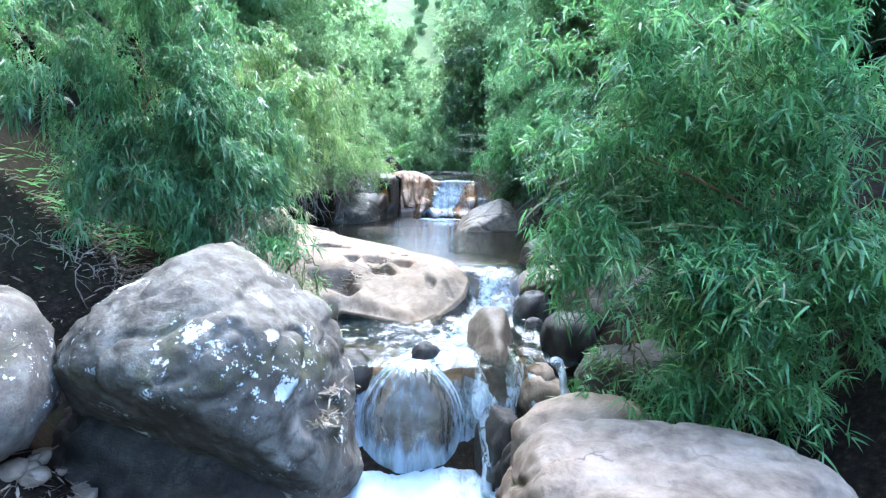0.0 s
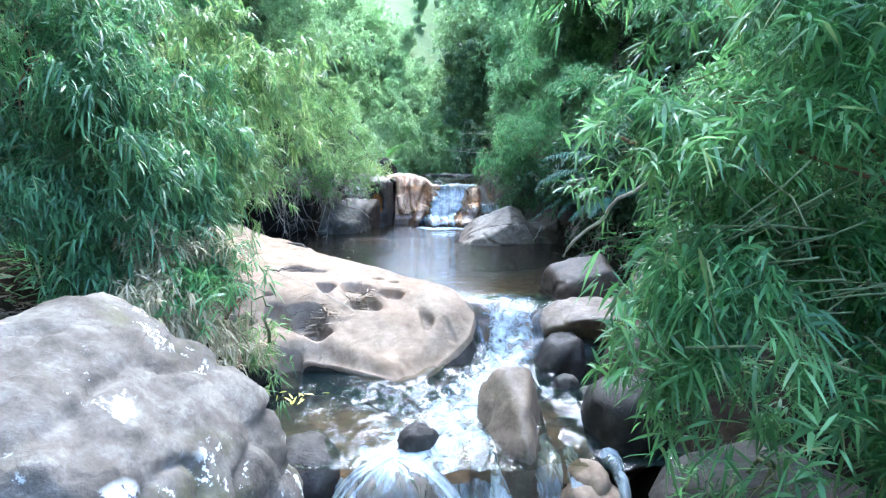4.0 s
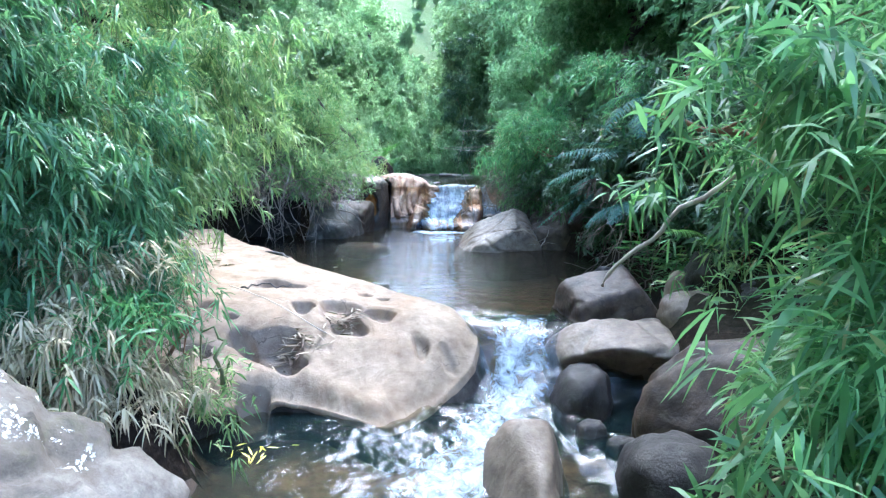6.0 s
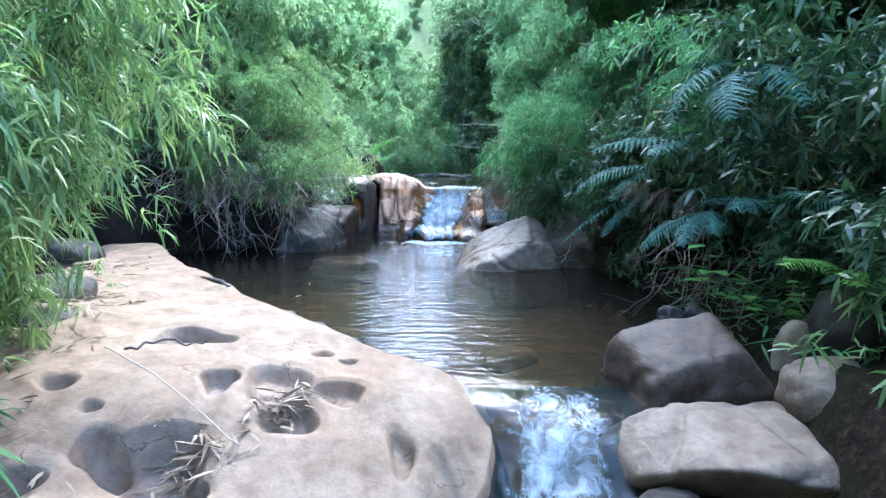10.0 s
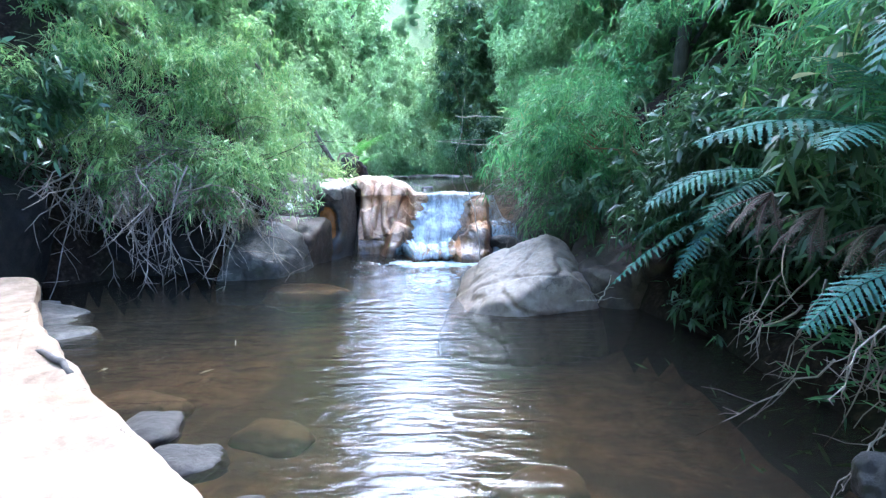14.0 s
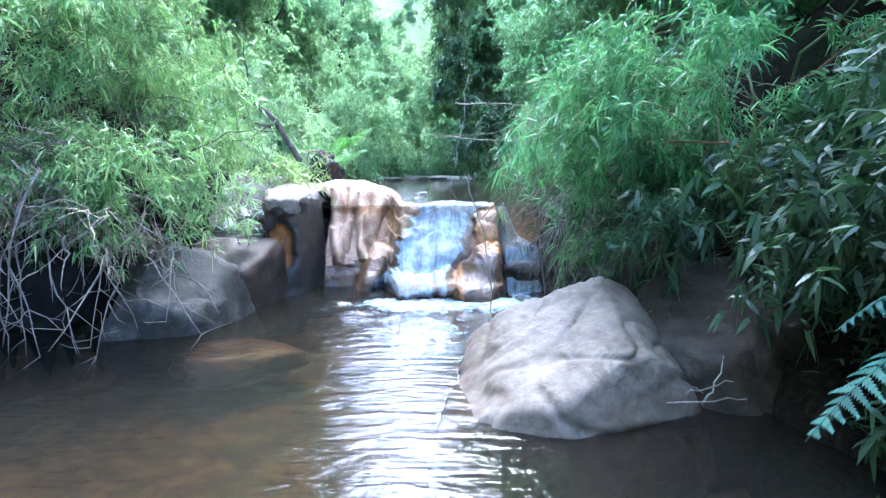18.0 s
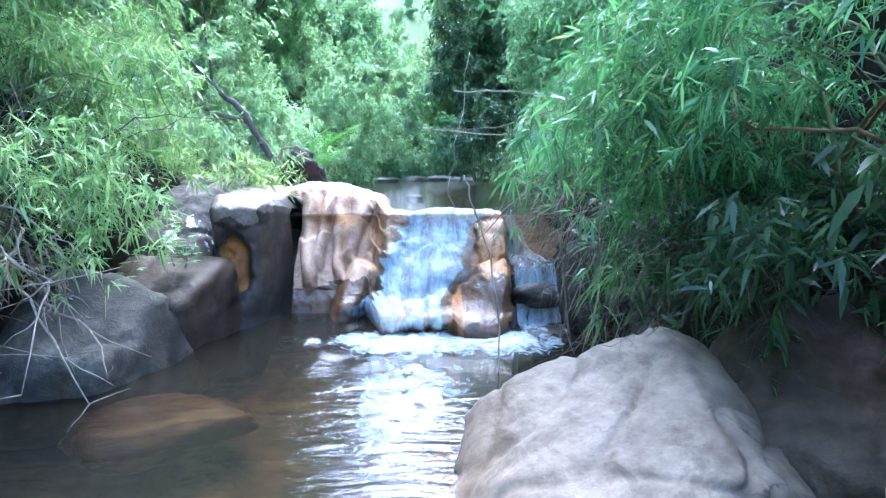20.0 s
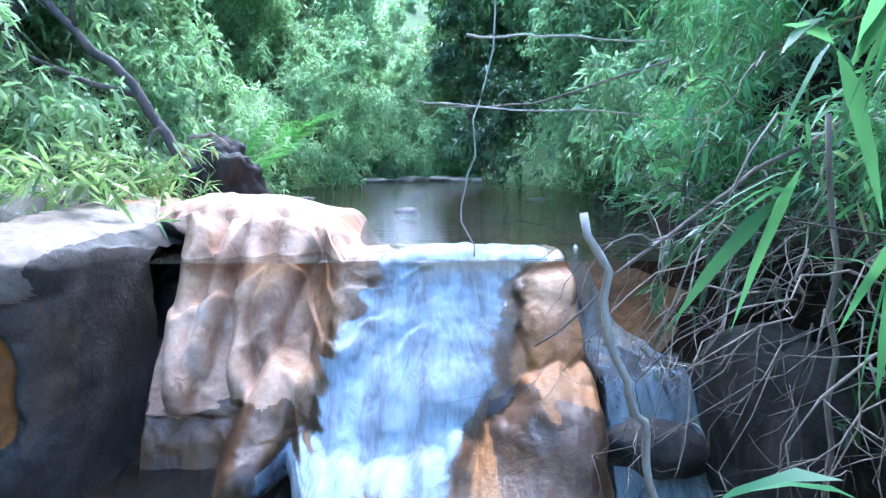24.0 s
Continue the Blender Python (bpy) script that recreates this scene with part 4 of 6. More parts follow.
def build_veil():
    """The thin water that runs over the front of the domed boulder, streaked with foam."""
    th, ph = np.linspace(-1.75, 1.75, 90), np.linspace(0.02, 1.9, 80)
    T, P = np.meshgrid(th, ph, indexing="ij")
    r = 1.05 + 0.02 * fbm(T * 6, P * 2, 15)
    wide = np.where(P < 1.5, np.sin(P), 1.0 + 0.1 * (P - 1.5))
    w = np.stack([0.43 * wide * np.sin(T), -0.38 * wide * np.cos(T), 0.56 * np.cos(P)], -1) * r[..., None]
    v = w + np.array([-0.27, 4.55, -1.0])
    me = mesh_tris("veil", v.reshape(-1, 3), grid_faces(90, 80), True)
    foam = 0.3 + 0.1 * np.sin(T * 16 + 3 * np.sin(T * 5)) + 0.14 * fbm(T * 7, P * 1.5, 16) + 0.3 * smoothstep(0.6, 0.1, P) + 0.38 * smoothstep(0.75, 1.35, np.abs(T)) + 0.45 * smoothstep(1.35, 1.75, P)
    me.attributes.new("foam", "FLOAT", "POINT").data.foreach_set("value", foam.astype(np.float32).ravel())
    tagged(piece("water_veil", me, FALL_WATER), "thin streaked veil of water over the domed boulder", "water")


build_veil()
rock("boulder", "small dark wet stone in the rapids", (-0.16, 4.86, -0.5), (0.13, 0.1, 0.13), (0, 25, 20), 15, WET_SHADE_ROCK)
rock("boulder", "wet brown stone between boulder and fall", (-0.82, 4.75, -0.6), (0.2, 0.25, 0.2), (0, 0, 20), 16, WET_SHADE_ROCK)
cut_rock("boulder", "upright brown wedge rock splitting the rapids", (0.45, 5.0, -0.55), [((-0.75, -0.35, 0.5), 0.2), ((0.1, -0.35, 0.93), 0.33), ((0.9, -0.2, 0.2), 0.17), ((0.2, -0.95, 0.1), 0.42), ((-0.6, -0.75, 0.1), 0.3), ((-0.95, 0.2, 0.0), 0.26), ((0, 1, 0.5), 0.42), ((0, 0, -1), 0.5)], 17, WEDGEROCK, 13, 0.05, 0.02, 5)
rock("boulder", "wet brown rock in the side chute", (0.83, 4.45, -0.72), (0.2, 0.2, 0.2), (0, 10, 10), 18, TANROCK)
rock("boulder", "wet brown rock in the side chute", (0.42, 4.2, -0.98), (0.15, 0.25, 0.3), (0, 14, 20), 19, WET_SHADE_ROCK)
rock("boulder", "dark ledge rock across the side chute", (0.75, 4.0, -1.0), (0.4, 0.16, 0.3), (0, -12, 25), 21, WET_SHADE_ROCK, 3.0)
rock("boulder", "dark wet boulder under the bamboo", (1.15, 5.0, -0.42), (0.24, 0.27, 0.3), (0, 0, 0), 20, WET_SHADE_ROCK)
rock("boulder", "large rounded grey-brown boulder beside the rapids", (1.92, 5.45, -0.4), (0.8, 0.5, 0.62), (0, 6, -8), 22, BROWNROCK, 2.3, 0.05, (), 5, chips=0.006)
cut_rock("boulder", "flat-topped tan boulder with a dark undercut", (1.36, 6.5, -0.32), [((-0.05, -0.12, 1), 0.29), ((-0.6, -0.25, 0.72), 0.36), ((-0.95, -0.2, 0.0), 0.46), ((-0.2, -0.8, -0.62), 0.07), ((0.1, -0.9, 0.4), 0.36), ((0.95, -0.1, 0.2), 0.42), ((0, 1, 0.2), 0.36), ((0, 0, -1), 0.3)], 24, WEDGEROCK, 12, 0.05, 0.015, 6)
# added dark filling, so that the undercut reads as shaded
rock("boulder", "added dark rock for the shade in the hollow under the flat-topped boulder", (1.45, 6.5, -0.62), (0.42, 0.3, 0.26), (0, 0, 10), 241, WET_SHADE_ROCK, 2.6, 0.1, sub=5)
rock("boulder", "wet brown rock under the flat-topped boulder", (1.0, 6.25, -0.5), (0.2, 0.25, 0.3), (0, 15, 0), 25, WET_SHADE_ROCK)
rock("boulder", "small wet rounded stone in the gully", (0.95, 5.75, -0.5), (0.1, 0.1, 0.12), (0, 0, 0), 251, WET_SHADE_ROCK)
rock("boulder", "small wet rounded stone in the gully", (1.12, 5.6, -0.52), (0.13, 0.1, 0.1), (0, 0, 0), 252, WET_SHADE_ROCK)
cut_rock("boulder", "angular dark brown boulder at the pool outlet", (1.4, 7.1, -0.06), [((-0.28, -0.3, 0.9), 0.28), ((-0.95, -0.2, 0.2), 0.34), ((0.0, -0.95, 0.1), 0.26), ((0.75, -0.15, 0.62), 0.38), ((0.95, 0, 0), 0.44), ((0, 1, 0.3), 0.3), ((0, 0, -1), 0.4)], 26, BROWNROCK, 13, 0.05, 0.02, 5)
rock("boulder", "tan rounded stone behind the flat boulder", (1.98, 6.75, 0.02), (0.25, 0.2, 0.2), (0, 0, 20), 28, WEDGEROCK)
rock("boulder", "brown rounded boulder on the dark bank", (2.3, 7.05, 0.22), (0.3, 0.27, 0.28), (0, 0, 0), 29, WET_SHADE_ROCK)
rock("boulder", "dark rounded boulder on the shaded bank", (2.35, 6.35, 0.12), (0.32, 0.3, 0.26), (0, 8, 20), 290, WET_SHADE_ROCK, 2.6, 0.1, sub=5)
rock("boulder", "dark rounded boulder on the shaded bank", (2.7, 6.9, 0.45), (0.3, 0.3, 0.28), (0, 0, 50), 291, WET_SHADE_ROCK, 2.6, 0.1, sub=5)
rock("stone", "small upright brown stone among boulders", (2.0, 7.12, 0.12), (0.09, 0.1, 0.2), (0, 8, 0), 30, TANROCK, sub=3)
rock("stone", "small round grey stone on the pool bank", (1.57, 7.75, 0.14), (0.07, 0.07, 0.09), (0, 12, 30), 31, WET_SHADE_ROCK, 3.4, 0.28, sub=4, chips=0.05)
rock("stone", "small round grey stone on the pool bank", (1.74, 7.75, 0.14), (0.09, 0.08, 0.12), (0, -14, 70), 32, WET_SHADE_ROCK, 3.6, 0.28, sub=4, chips=0.05)
cut_rock("boulder", "large brown-grey wedge boulder leaning into the pool", (0.94, 11.2, 0.0), [((-0.37, -0.22, 0.9), 0.3), ((-0.66, -0.12, 0.72), 0.4), ((-0.35, -0.9, 0.1), 0.62), ((0.35, -0.9, 0.2), 0.5), ((0.45, -0.3, 0.84), 0.44), ((0.9, 0, 0.3), 0.56), ((0, 1, 0.4), 0.6), ((-1, 0.3, 0), 0.74), ((0, 0, -1), 0.5)], 34, WEDGEROCK, 20, 0.035, 0.03)
# dark brown rock colour holds the shade of the overhanging plants
cut_rock("boulder", "mossy boulder on the pool bank, shade put into its dark brown", (1.8, 11.4, -0.04), [((-0.1, -0.35, 0.9), 0.42), ((0.2, -0.9, 0.3), 0.5), ((-0.7, -0.7, 0.1), 0.5), ((1, 0, 0.2), 0.7), ((-0.8, 0, 0.5), 0.5), ((0, 1, 0.2), 0.6), ((0, 0, -1), 0.5)], 37, BROWNROCK, 11, 0.07, 0.03, 5)

cut_rock("boulder", "low bluish-grey rock at the foot of the bank", (-1.98, 12.5, 0.05), [((0.35, -0.5, 0.8), 0.27), ((-0.4, -0.5, 0.75), 0.33), ((0.9, -0.3, 0.1), 0.36), ((0.2, -0.95, -0.1), 0.3), ((-0.95, -0.2, 0.2), 0.4), ((0, 1, 0.3), 0.5), ((0, 0, -1), 0.4)], 38, BANKROCK, 12, 0.07, 0.03, 5)
cut_rock("boulder", "smooth brown-grey rock beside the upper fall", (-1.84, 13.16, 0.08), [((0.1, -0.35, 0.93), 0.36), ((-0.5, -0.5, 0.7), 0.32), ((0.95, -0.25, -0.1), 0.4), ((-0.1, -0.95, 0.1), 0.28), ((0.3, -0.8, -0.5), 0.26), ((-0.95, 0, 0.2), 0.36), ((0, 1, 0.4), 0.5), ((0, 0, -1), 0.45)], 40, BROWNROCK, 11, 0.06, 0.02, 5)
cut_rock("boulder", "grey rock shelf above the pool bank", (-2.05, 14.5, 0.3), [((0.08, -0.22, 0.97), 0.7), ((0.1, -0.7, 0.7), 0.74), ((-0.3, -0.8, 0.5), 0.85), ((0.95, -0.2, 0.2), 0.54), ((0, -1, -0.1), 0.95), ((-1, 0, 0.3), 1.0), ((0, 1, 0.3), 0.8), ((0, 0, -1), 0.8)], 42, GREYROCK, 10, 0.07, 0.03, 6)


rock("boulder", "dark rock beside the side chute", (1.5, 13.75, 0.15), (0.3, 0.45, 0.5), (0, 0, 0), 46, WET_SHADE_ROCK, 3.0, 0.12, sub=5)
rock("boulder", "wet brown stone in the side chute", (1.02, 13.86, 0.13), (0.2, 0.13, 0.11), (0, 4, 0), 47, WET_SHADE_ROCK, sub=4)
rock("boulder", "dark wet rock below the grass bank", (1.8, 12.6, 0.15), (0.36, 0.5, 0.42), (0, 0, 0), 48, WET_SHADE_ROCK)
rock("boulder", "dark rock at the slab's shaded edge", (-2.45, 7.5, 0.12), (0.26, 0.22, 0.18), (0, 10, 30), 50, BANKROCK)
rock("boulder", "bluish dark rock at the slab's shaded edge", (-2.75, 8.1, 0.2), (0.28, 0.25, 0.2), (0, 0, 10), 51, BANKROCK)
rock("boulder", "dark rock at the head of the slab", (-3.75, 9.75, 0.25), (0.35, 0.3, 0.2), (0, 0, 10), 52, BANKROCK)
# the corner's deep shade is put into these two rocks' colour
rock("boulder", "overhanging rock at the pool's corner, its shade put into near-black colour", (-4.3, 11.2, 0.4), (0.7, 0.8, 0.8), (0, 0, 10), 53, SHADE_BLACK_ROCK)
rock("boulder", "overhanging rock at the pool's corner, its shade put into near-black colour", (-3.3, 12.9, 0.3), (0.7, 0.5, 0.6), (0, 0, 10), 54, SHADE_BLACK_ROCK)


def water_run(points, width, parent, foam=0.5):
    """A narrow run of white water draped along points."""
    p = np.array(points, float)
    t = np.linspace(0, len(p) - 1, 30)
    line = np.column_stack([np.interp(t, np.arange(len(p)), p[:, k]) for k in range(3)])
    u = np.linspace(-1, 1, 9)
    w = width * (0.7 + 0.3 * np.sin(t * 2.3 + p[0, 0] * 9))
    v = line[:, None] + np.stack([0.85 * u[None] * w[:, None], 0 * u[None] * w[:, None], -0.35 * width * u[None] ** 2 + 0 * w[:, None]], -1)
    v = v + 0.02 * fbm(v[..., 0] * 12, v[..., 1] * 9, 6)[..., None]
    me = mesh_tris("run", v.reshape(-1, 3) - np.array(parent.location), grid_faces(30, 9), True)
    me.attributes.new("foam", "FLOAT", "POINT").data.foreach_set("value", np.full(270, foam, np.float32))
    piece("run", me, FALL_WATER, parent)


cascade = new("side_cascade")
cascade.location = (0.7, 4.3, -0.9)
tagged(cascade, "small white water runs between brown boulders", "water")
water_run([(0.62, 4.95, -0.48), (0.6, 4.6, -0.52), (0.55, 4.35, -0.72), (0.5, 4.1, -0.98), (0.45, 3.8, -1.15)], 0.09, cascade)
water_run([(0.78, 4.85, -0.5), (0.76, 4.45, -0.5), (0.7, 4.2, -0.72), (0.62, 3.95, -0.85), (0.5, 3.75, -1.1)], 0.07, cascade)
water_run([(0.98, 4.75, -0.46), (0.97, 4.4, -0.5), (0.95, 4.15, -0.68), (0.9, 3.95, -0.75), (0.75, 3.75, -0.8), (0.55, 3.6, -1.12)], 0.09, cascade)
water_run([(0.3, 5.0, -0.45), (0.3, 4.7, -0.5), (0.32, 4.4, -0.62), (0.36, 4.1, -0.9), (0.3, 3.8, -1.15)], 0.1, cascade)
rock("boulder", "wet brown rock between the water runs", (0.68, 4.1, -1.0), (0.16, 0.2, 0.22), (0, 20, 10), 23, WET_SHADE_ROCK)
rock("boulder", "rounded tan rock at the head of the side chute", (0.82, 4.55, -0.6), (0.11, 0.18, 0.16), (0, 5, 0), 27, TANROCK)

for k, (x, y, q) in enumerate([(-0.95, 8.3, 0.11), (-1.28, 8.6, 0.15), (-0.62, 7.97, 0.07)]):
    rock("stone", "small wet dark stone at the slab's pool edge", (x, y, -0.08), (q * 1.5, q, q * 0.5), (6, 10, 25 + 70 * k), 500 + k, WET_SHADE_ROCK, 3.5, 0.2, sub=4, group="stones along the slab")
for k, (x, y, q) in enumerate([(-3.25, 10.7, 0.3), (-2.75, 10.15, 0.22), (-3.0, 10.5, 0.14), (-3.5, 11.0, 0.2)]):
    rock("stone", "flat bluish-grey stone in the shallow pool corner", (x, y, -0.08), (q * 1.3, q * 0.8, q * 0.35), (0, 5, 30 * k), 520 + k, BANKROCK, sub=4, group="flat stones in the pool corner")
rock("boulder", "drowned orange-brown slab before the ledge", (-1.35, 12.4, -0.3), (0.5, 0.32, 0.14), (0, 6, 35), 530, WETLEDGE, 3.6, 0.2, (), 4)
rock("stone", "drowned brown stone on the pool bed", (-1.9, 9.6, -0.42), (0.35, 0.2, 0.12), (0, 0, 15), 531, TANROCK, sub=4, group="stones on the pool bed")
rock("stone", "drowned brown stone on the pool bed", (-0.9, 9.2, -0.42), (0.25, 0.15, 0.1), (0, 0, -15), 532, DAMP_SHADE_ROCK, sub=4, group="stones on the pool bed")
rock("stone", "drowned brown stone on the pool bed", (0.6, 8.6, -0.42), (0.25, 0.18, 0.1), (0, 0, 35), 533, DAMP_SHADE_ROCK, sub=4, group="stones on the pool bed")
# ---------------------------------------------------------------- bamboo
bamboo("lush green bamboo curtain overhanging the lower stream", [(2.6, 3.6, 0.3), (2.7, 3.2, 0.3), (2.5, 4.0, 0.3)],
       [(1.2, 3.4, 0.85, 0.3, 0.24, 0.26, 330), (1.45, 3.12, 0.42, 0.32, 0.26, 0.22, 360), (1.6, 3.5, 1.2, 0.4, 0.28, 0.36, 420), (1.12, 3.7, 1.35, 0.26, 0.24, 0.26, 220), (1.8, 3.35, 1.75, 0.45, 0.34, 0.36, 400), (1.4, 3.85, 1.8, 0.4, 0.28, 0.3, 260), (1.9, 3.05, 0.6, 0.36, 0.3, 0.36, 420), (0.66, 3.14, 0.68, 0.12, 0.12, 0.1, 44), (2.3, 3.3, 1.2, 0.5, 0.36, 0.7, 480), (0.86, 3.32, 1.08, 0.14, 0.14, 0.16, 60), (1.7, 3.02, 0.02, 0.3, 0.22, 0.16, 200), (1.75, 3.6, 2.3, 0.6, 0.36, 0.34, 300), (1.15, 3.95, 2.1, 0.34, 0.26, 0.24, 140), (0.78, 3.74, 1.42, 0.14, 0.14, 0.13, 40), (2.4, 2.9, 0.3, 0.4, 0.36, 0.45, 240)], BAMBOO_COOL, seed=1, culm_n=15, leaf=0.1, per=8, ratio=0.06, reach=0.75)
bamboo("sparse bamboo sprays among the dry sticks", [(2.3, 4.7, 0.5), (2.2, 4.4, 0.4)],
       [(0.95, 4.5, 1.25, 0.18, 0.15, 0.08, 24), (1.45, 4.6, 1.55, 0.3, 0.2, 0.16, 50), (1.9, 4.7, 1.75, 0.35, 0.3, 0.25, 80), (1.25, 4.1, 0.45, 0.12, 0.15, 0.22, 34), (1.7, 4.3, 0.2, 0.25, 0.2, 0.2, 50)], BAMBOO_COOL, seed=21, culm_n=5, leaf=0.11, per=7, reach=0.6)
bamboo("tall green bamboo thicket on the shaded bank", [(3.2, 5.6, 0.9), (3.3, 6.4, 0.9)],
       [(2.8, 5.0, 1.7, 0.6, 0.6, 0.6, 300), (2.9, 5.9, 2.2, 0.7, 0.6, 0.6, 220)], BAMBOO_COOL, seed=2, culm_n=8)
# shade is in the leaf colour; lumps at z 3.0 are added overhead to shade it
bamboo("drooping blue-green bamboo curtain over the boulder, leaves darkened for shade", [(-3.3, 5.8, 0.6), (-3.0, 6.0, 0.6)],
       [(-2.28, 5.5, 1.3, 0.4, 0.34, 0.46, 560), (-2.0, 5.8, 1.3, 0.3, 0.34, 0.46, 420), (-2.6, 5.35, 1.75, 0.5, 0.4, 0.45, 520), (-2.2, 5.55, 0.75, 0.32, 0.28, 0.3, 420), (-2.1, 5.9, 2.05, 0.6, 0.4, 0.45, 420), (-3.0, 5.6, 2.25, 0.4, 0.4, 0.3, 120), (-1.98, 5.75, 0.5, 0.18, 0.2, 0.22, 130), (-2.85, 5.25, 1.3, 0.36, 0.28, 0.34, 300), (-3.05, 5.2, 0.95, 0.16, 0.16, 0.22, 70), (-3.85, 5.5, 2.45, 0.5, 0.4, 0.32, 330), (-3.5, 5.45, 1.95, 0.32, 0.3, 0.24, 170), (-2.4, 5.3, 3.0, 0.9, 0.7, 0.3, 420), (-2.6, 6.6, 3.0, 0.8, 0.7, 0.3, 300)], BAMBOO_SHADED, seed=3, culm_n=12, leaf=0.105, per=8, droop=0.75, reach=0.75)
bamboo("yellow-green bamboo curtain beside the slab", [(-3.2, 6.8, 0.6), (-3.3, 7.4, 0.6)],
       [(-2.45, 6.9, 1.3, 0.75, 0.8, 0.7, 900), (-2.4, 7.2, 2.0, 0.85, 0.9, 0.6, 700), (-2.6, 6.6, 0.5, 0.4, 0.6, 0.45, 400)], BAMBOO_WARM, seed=4, culm_n=8, leaf=0.115, per=8, droop=0.7, keep=lambda p: (p[:, 0] < -2.25) | (p[:, 2] > 0.95))
bamboo("yellow-green bamboo hanging over the pool", [(-3.9, 12.6, 0.9), (-3.2, 13.2, 0.9)],
       [(-2.9, 12.2, 1.35, 0.55, 0.6, 0.35, 330), (-2.35, 12.35, 1.2, 0.5, 0.55, 0.3, 330), (-1.95, 12.6, 1.3, 0.45, 0.5, 0.3, 260), (-3.3, 12.5, 1.95, 0.7, 0.7, 0.5, 420), (-2.6, 12.8, 1.9, 0.7, 0.7, 0.5, 420), (-2.1, 13.2, 1.75, 0.5, 0.5, 0.4, 200), (-3.7, 12.6, 2.7, 0.8, 0.8, 0.6, 380), (-2.8, 13.3, 2.5, 0.9, 0.8, 0.6, 420), (-2.5, 14.0, 2.6, 0.6, 0.6, 0.4, 160), (-4.0, 11.9, 2.0, 0.6, 0.7, 0.6, 260)], BAMBOO_WARM, seed=5, culm_n=12, leaf=0.1, per=8,
       keep=lambda p: p[:, 2] > 0.72 + 0.25 * fbm(p[:, 0] * 2.2, p[:, 1] * 2.2, 71) + 0.25 * (p[:, 0] < -3.1))
bamboo("withered brown bamboo leaves under the green ones", [(-3.2, 12.6, 0.8)], [(-2.9, 12.1, 0.85, 0.5, 0.35, 0.3, 150), (-2.3, 12.3, 0.75, 0.4, 0.35, 0.28, 130), (-3.4, 12.1, 1.1, 0.4, 0.35, 0.4, 130)], LITTER, leaf=0.08, per=7, seed=38, culm_n=3, droop=0.7, group="dry bamboo sprays")
bamboo("green bamboo bank above the wedge boulder", [(2.3, 11.6, 1.0), (2.4, 12.6, 1.0)],
       [(1.75, 11.7, 1.4, 0.75, 0.9, 0.6, 640), (1.75, 12.8, 1.5, 0.6, 0.9, 0.6, 480), (2.2, 12.2, 2.2, 1.0, 1.1, 0.7, 520), (2.7, 10.6, 2.2, 0.6, 0.7, 0.5, 90), (1.65, 13.7, 1.7, 0.45, 0.7, 0.45, 280), (1.85, 14.8, 1.6, 0.6, 0.8, 0.7, 380)], BAMBOO_COOL, seed=6, culm_n=12, leaf=0.095, per=8, keep=lambda p: p[:, 2] > 0.85 + 0.25 * smoothstep(11.0, 11.8, p[:, 1]) + 0.2 * smoothstep(12.4, 12.9, p[:, 1]))
bamboo("green bamboo over the dark fern bank", [(2.8, 8.6, 1.2), (2.9, 9.6, 1.2)],
       [(2.4, 8.9, 2.3, 0.6, 0.8, 0.4, 110), (2.5, 9.9, 2.1, 0.6, 0.8, 0.4, 120), (2.9, 7.4, 2.5, 0.6, 0.7, 0.4, 70)], BAMBOO_COOL, seed=7, culm_n=8)


# ---------------------------------------------------------------- trees of the valley
def tree_kind(seed, height, spread, leaf, n, material):
    rng = np.random.default_rng(seed)
    thing = new("tree")
    tagged(thing, "leafy green tree on the valley side", "tree", "trees of the valley")
    trunk = bent((0, 0, -0.3), (rng.normal(0, 0.3), rng.normal(0, 0.3), height * 0.75), 0, 0.06, 9, rng)
    v, f = tube(trunk, np.linspace(0.02 * height, 0.006 * height, 9), 7)
    piece("trunk", mesh_tris("trunk", v, f, True), BARK, thing)
    ps, ds = [], []
    for k in range(9):
        a = trunk[1 + k % 8]
        th = rng.uniform(0, 6.28)
        end = a + np.array([math.cos(th) * spread * 0.7, math.sin(th) * spread * 0.7, height * rng.uniform(0.05, 0.25)])
        v, f = tube(bent(a, end, 0, 0.05, 6, rng), np.linspace(0.007, 0.002, 6) * height, 5)
        piece("limb", mesh_tris("limb", v, f, True), BARK, thing)
        lump = (*end, spread * rng.uniform(0.4, 0.65), spread * rng.uniform(0.4, 0.65), height * rng.uniform(0.12, 0.22))
        p, d = lump_points(lump, n // 9, rng, 0.3, 6, 0.1 * spread)
        ps.append(p)
        ds.append(d)
    v, f = sprays(np.concatenate(ps), np.concatenate(ds), rng, leaf, 5, 0.4, 0.9, ratio=0.2)
    piece("crown", mesh_tris("crown", v, f), material, thing)
    return thing


# unseen tall forest added behind the start to keep the stream in shade
KINDS = [tree_kind(101, 5.5, 1.7, 0.11, 2600, HAZED_LEAF), tree_kind(102, 7.0, 2.0, 0.125, 3000, HAZED_LEAF), tree_kind(103, 6.0, 1.5, 0.15, 2000, SHADE_DARK_LEAF), tree_kind(104, 5.5, 1.7, 0.2, 1500, HAZED_VALLEY_LEAF), tree_kind(105, 7.0, 2.0, 0.22, 1800, HAZED_VALLEY_LEAF)]
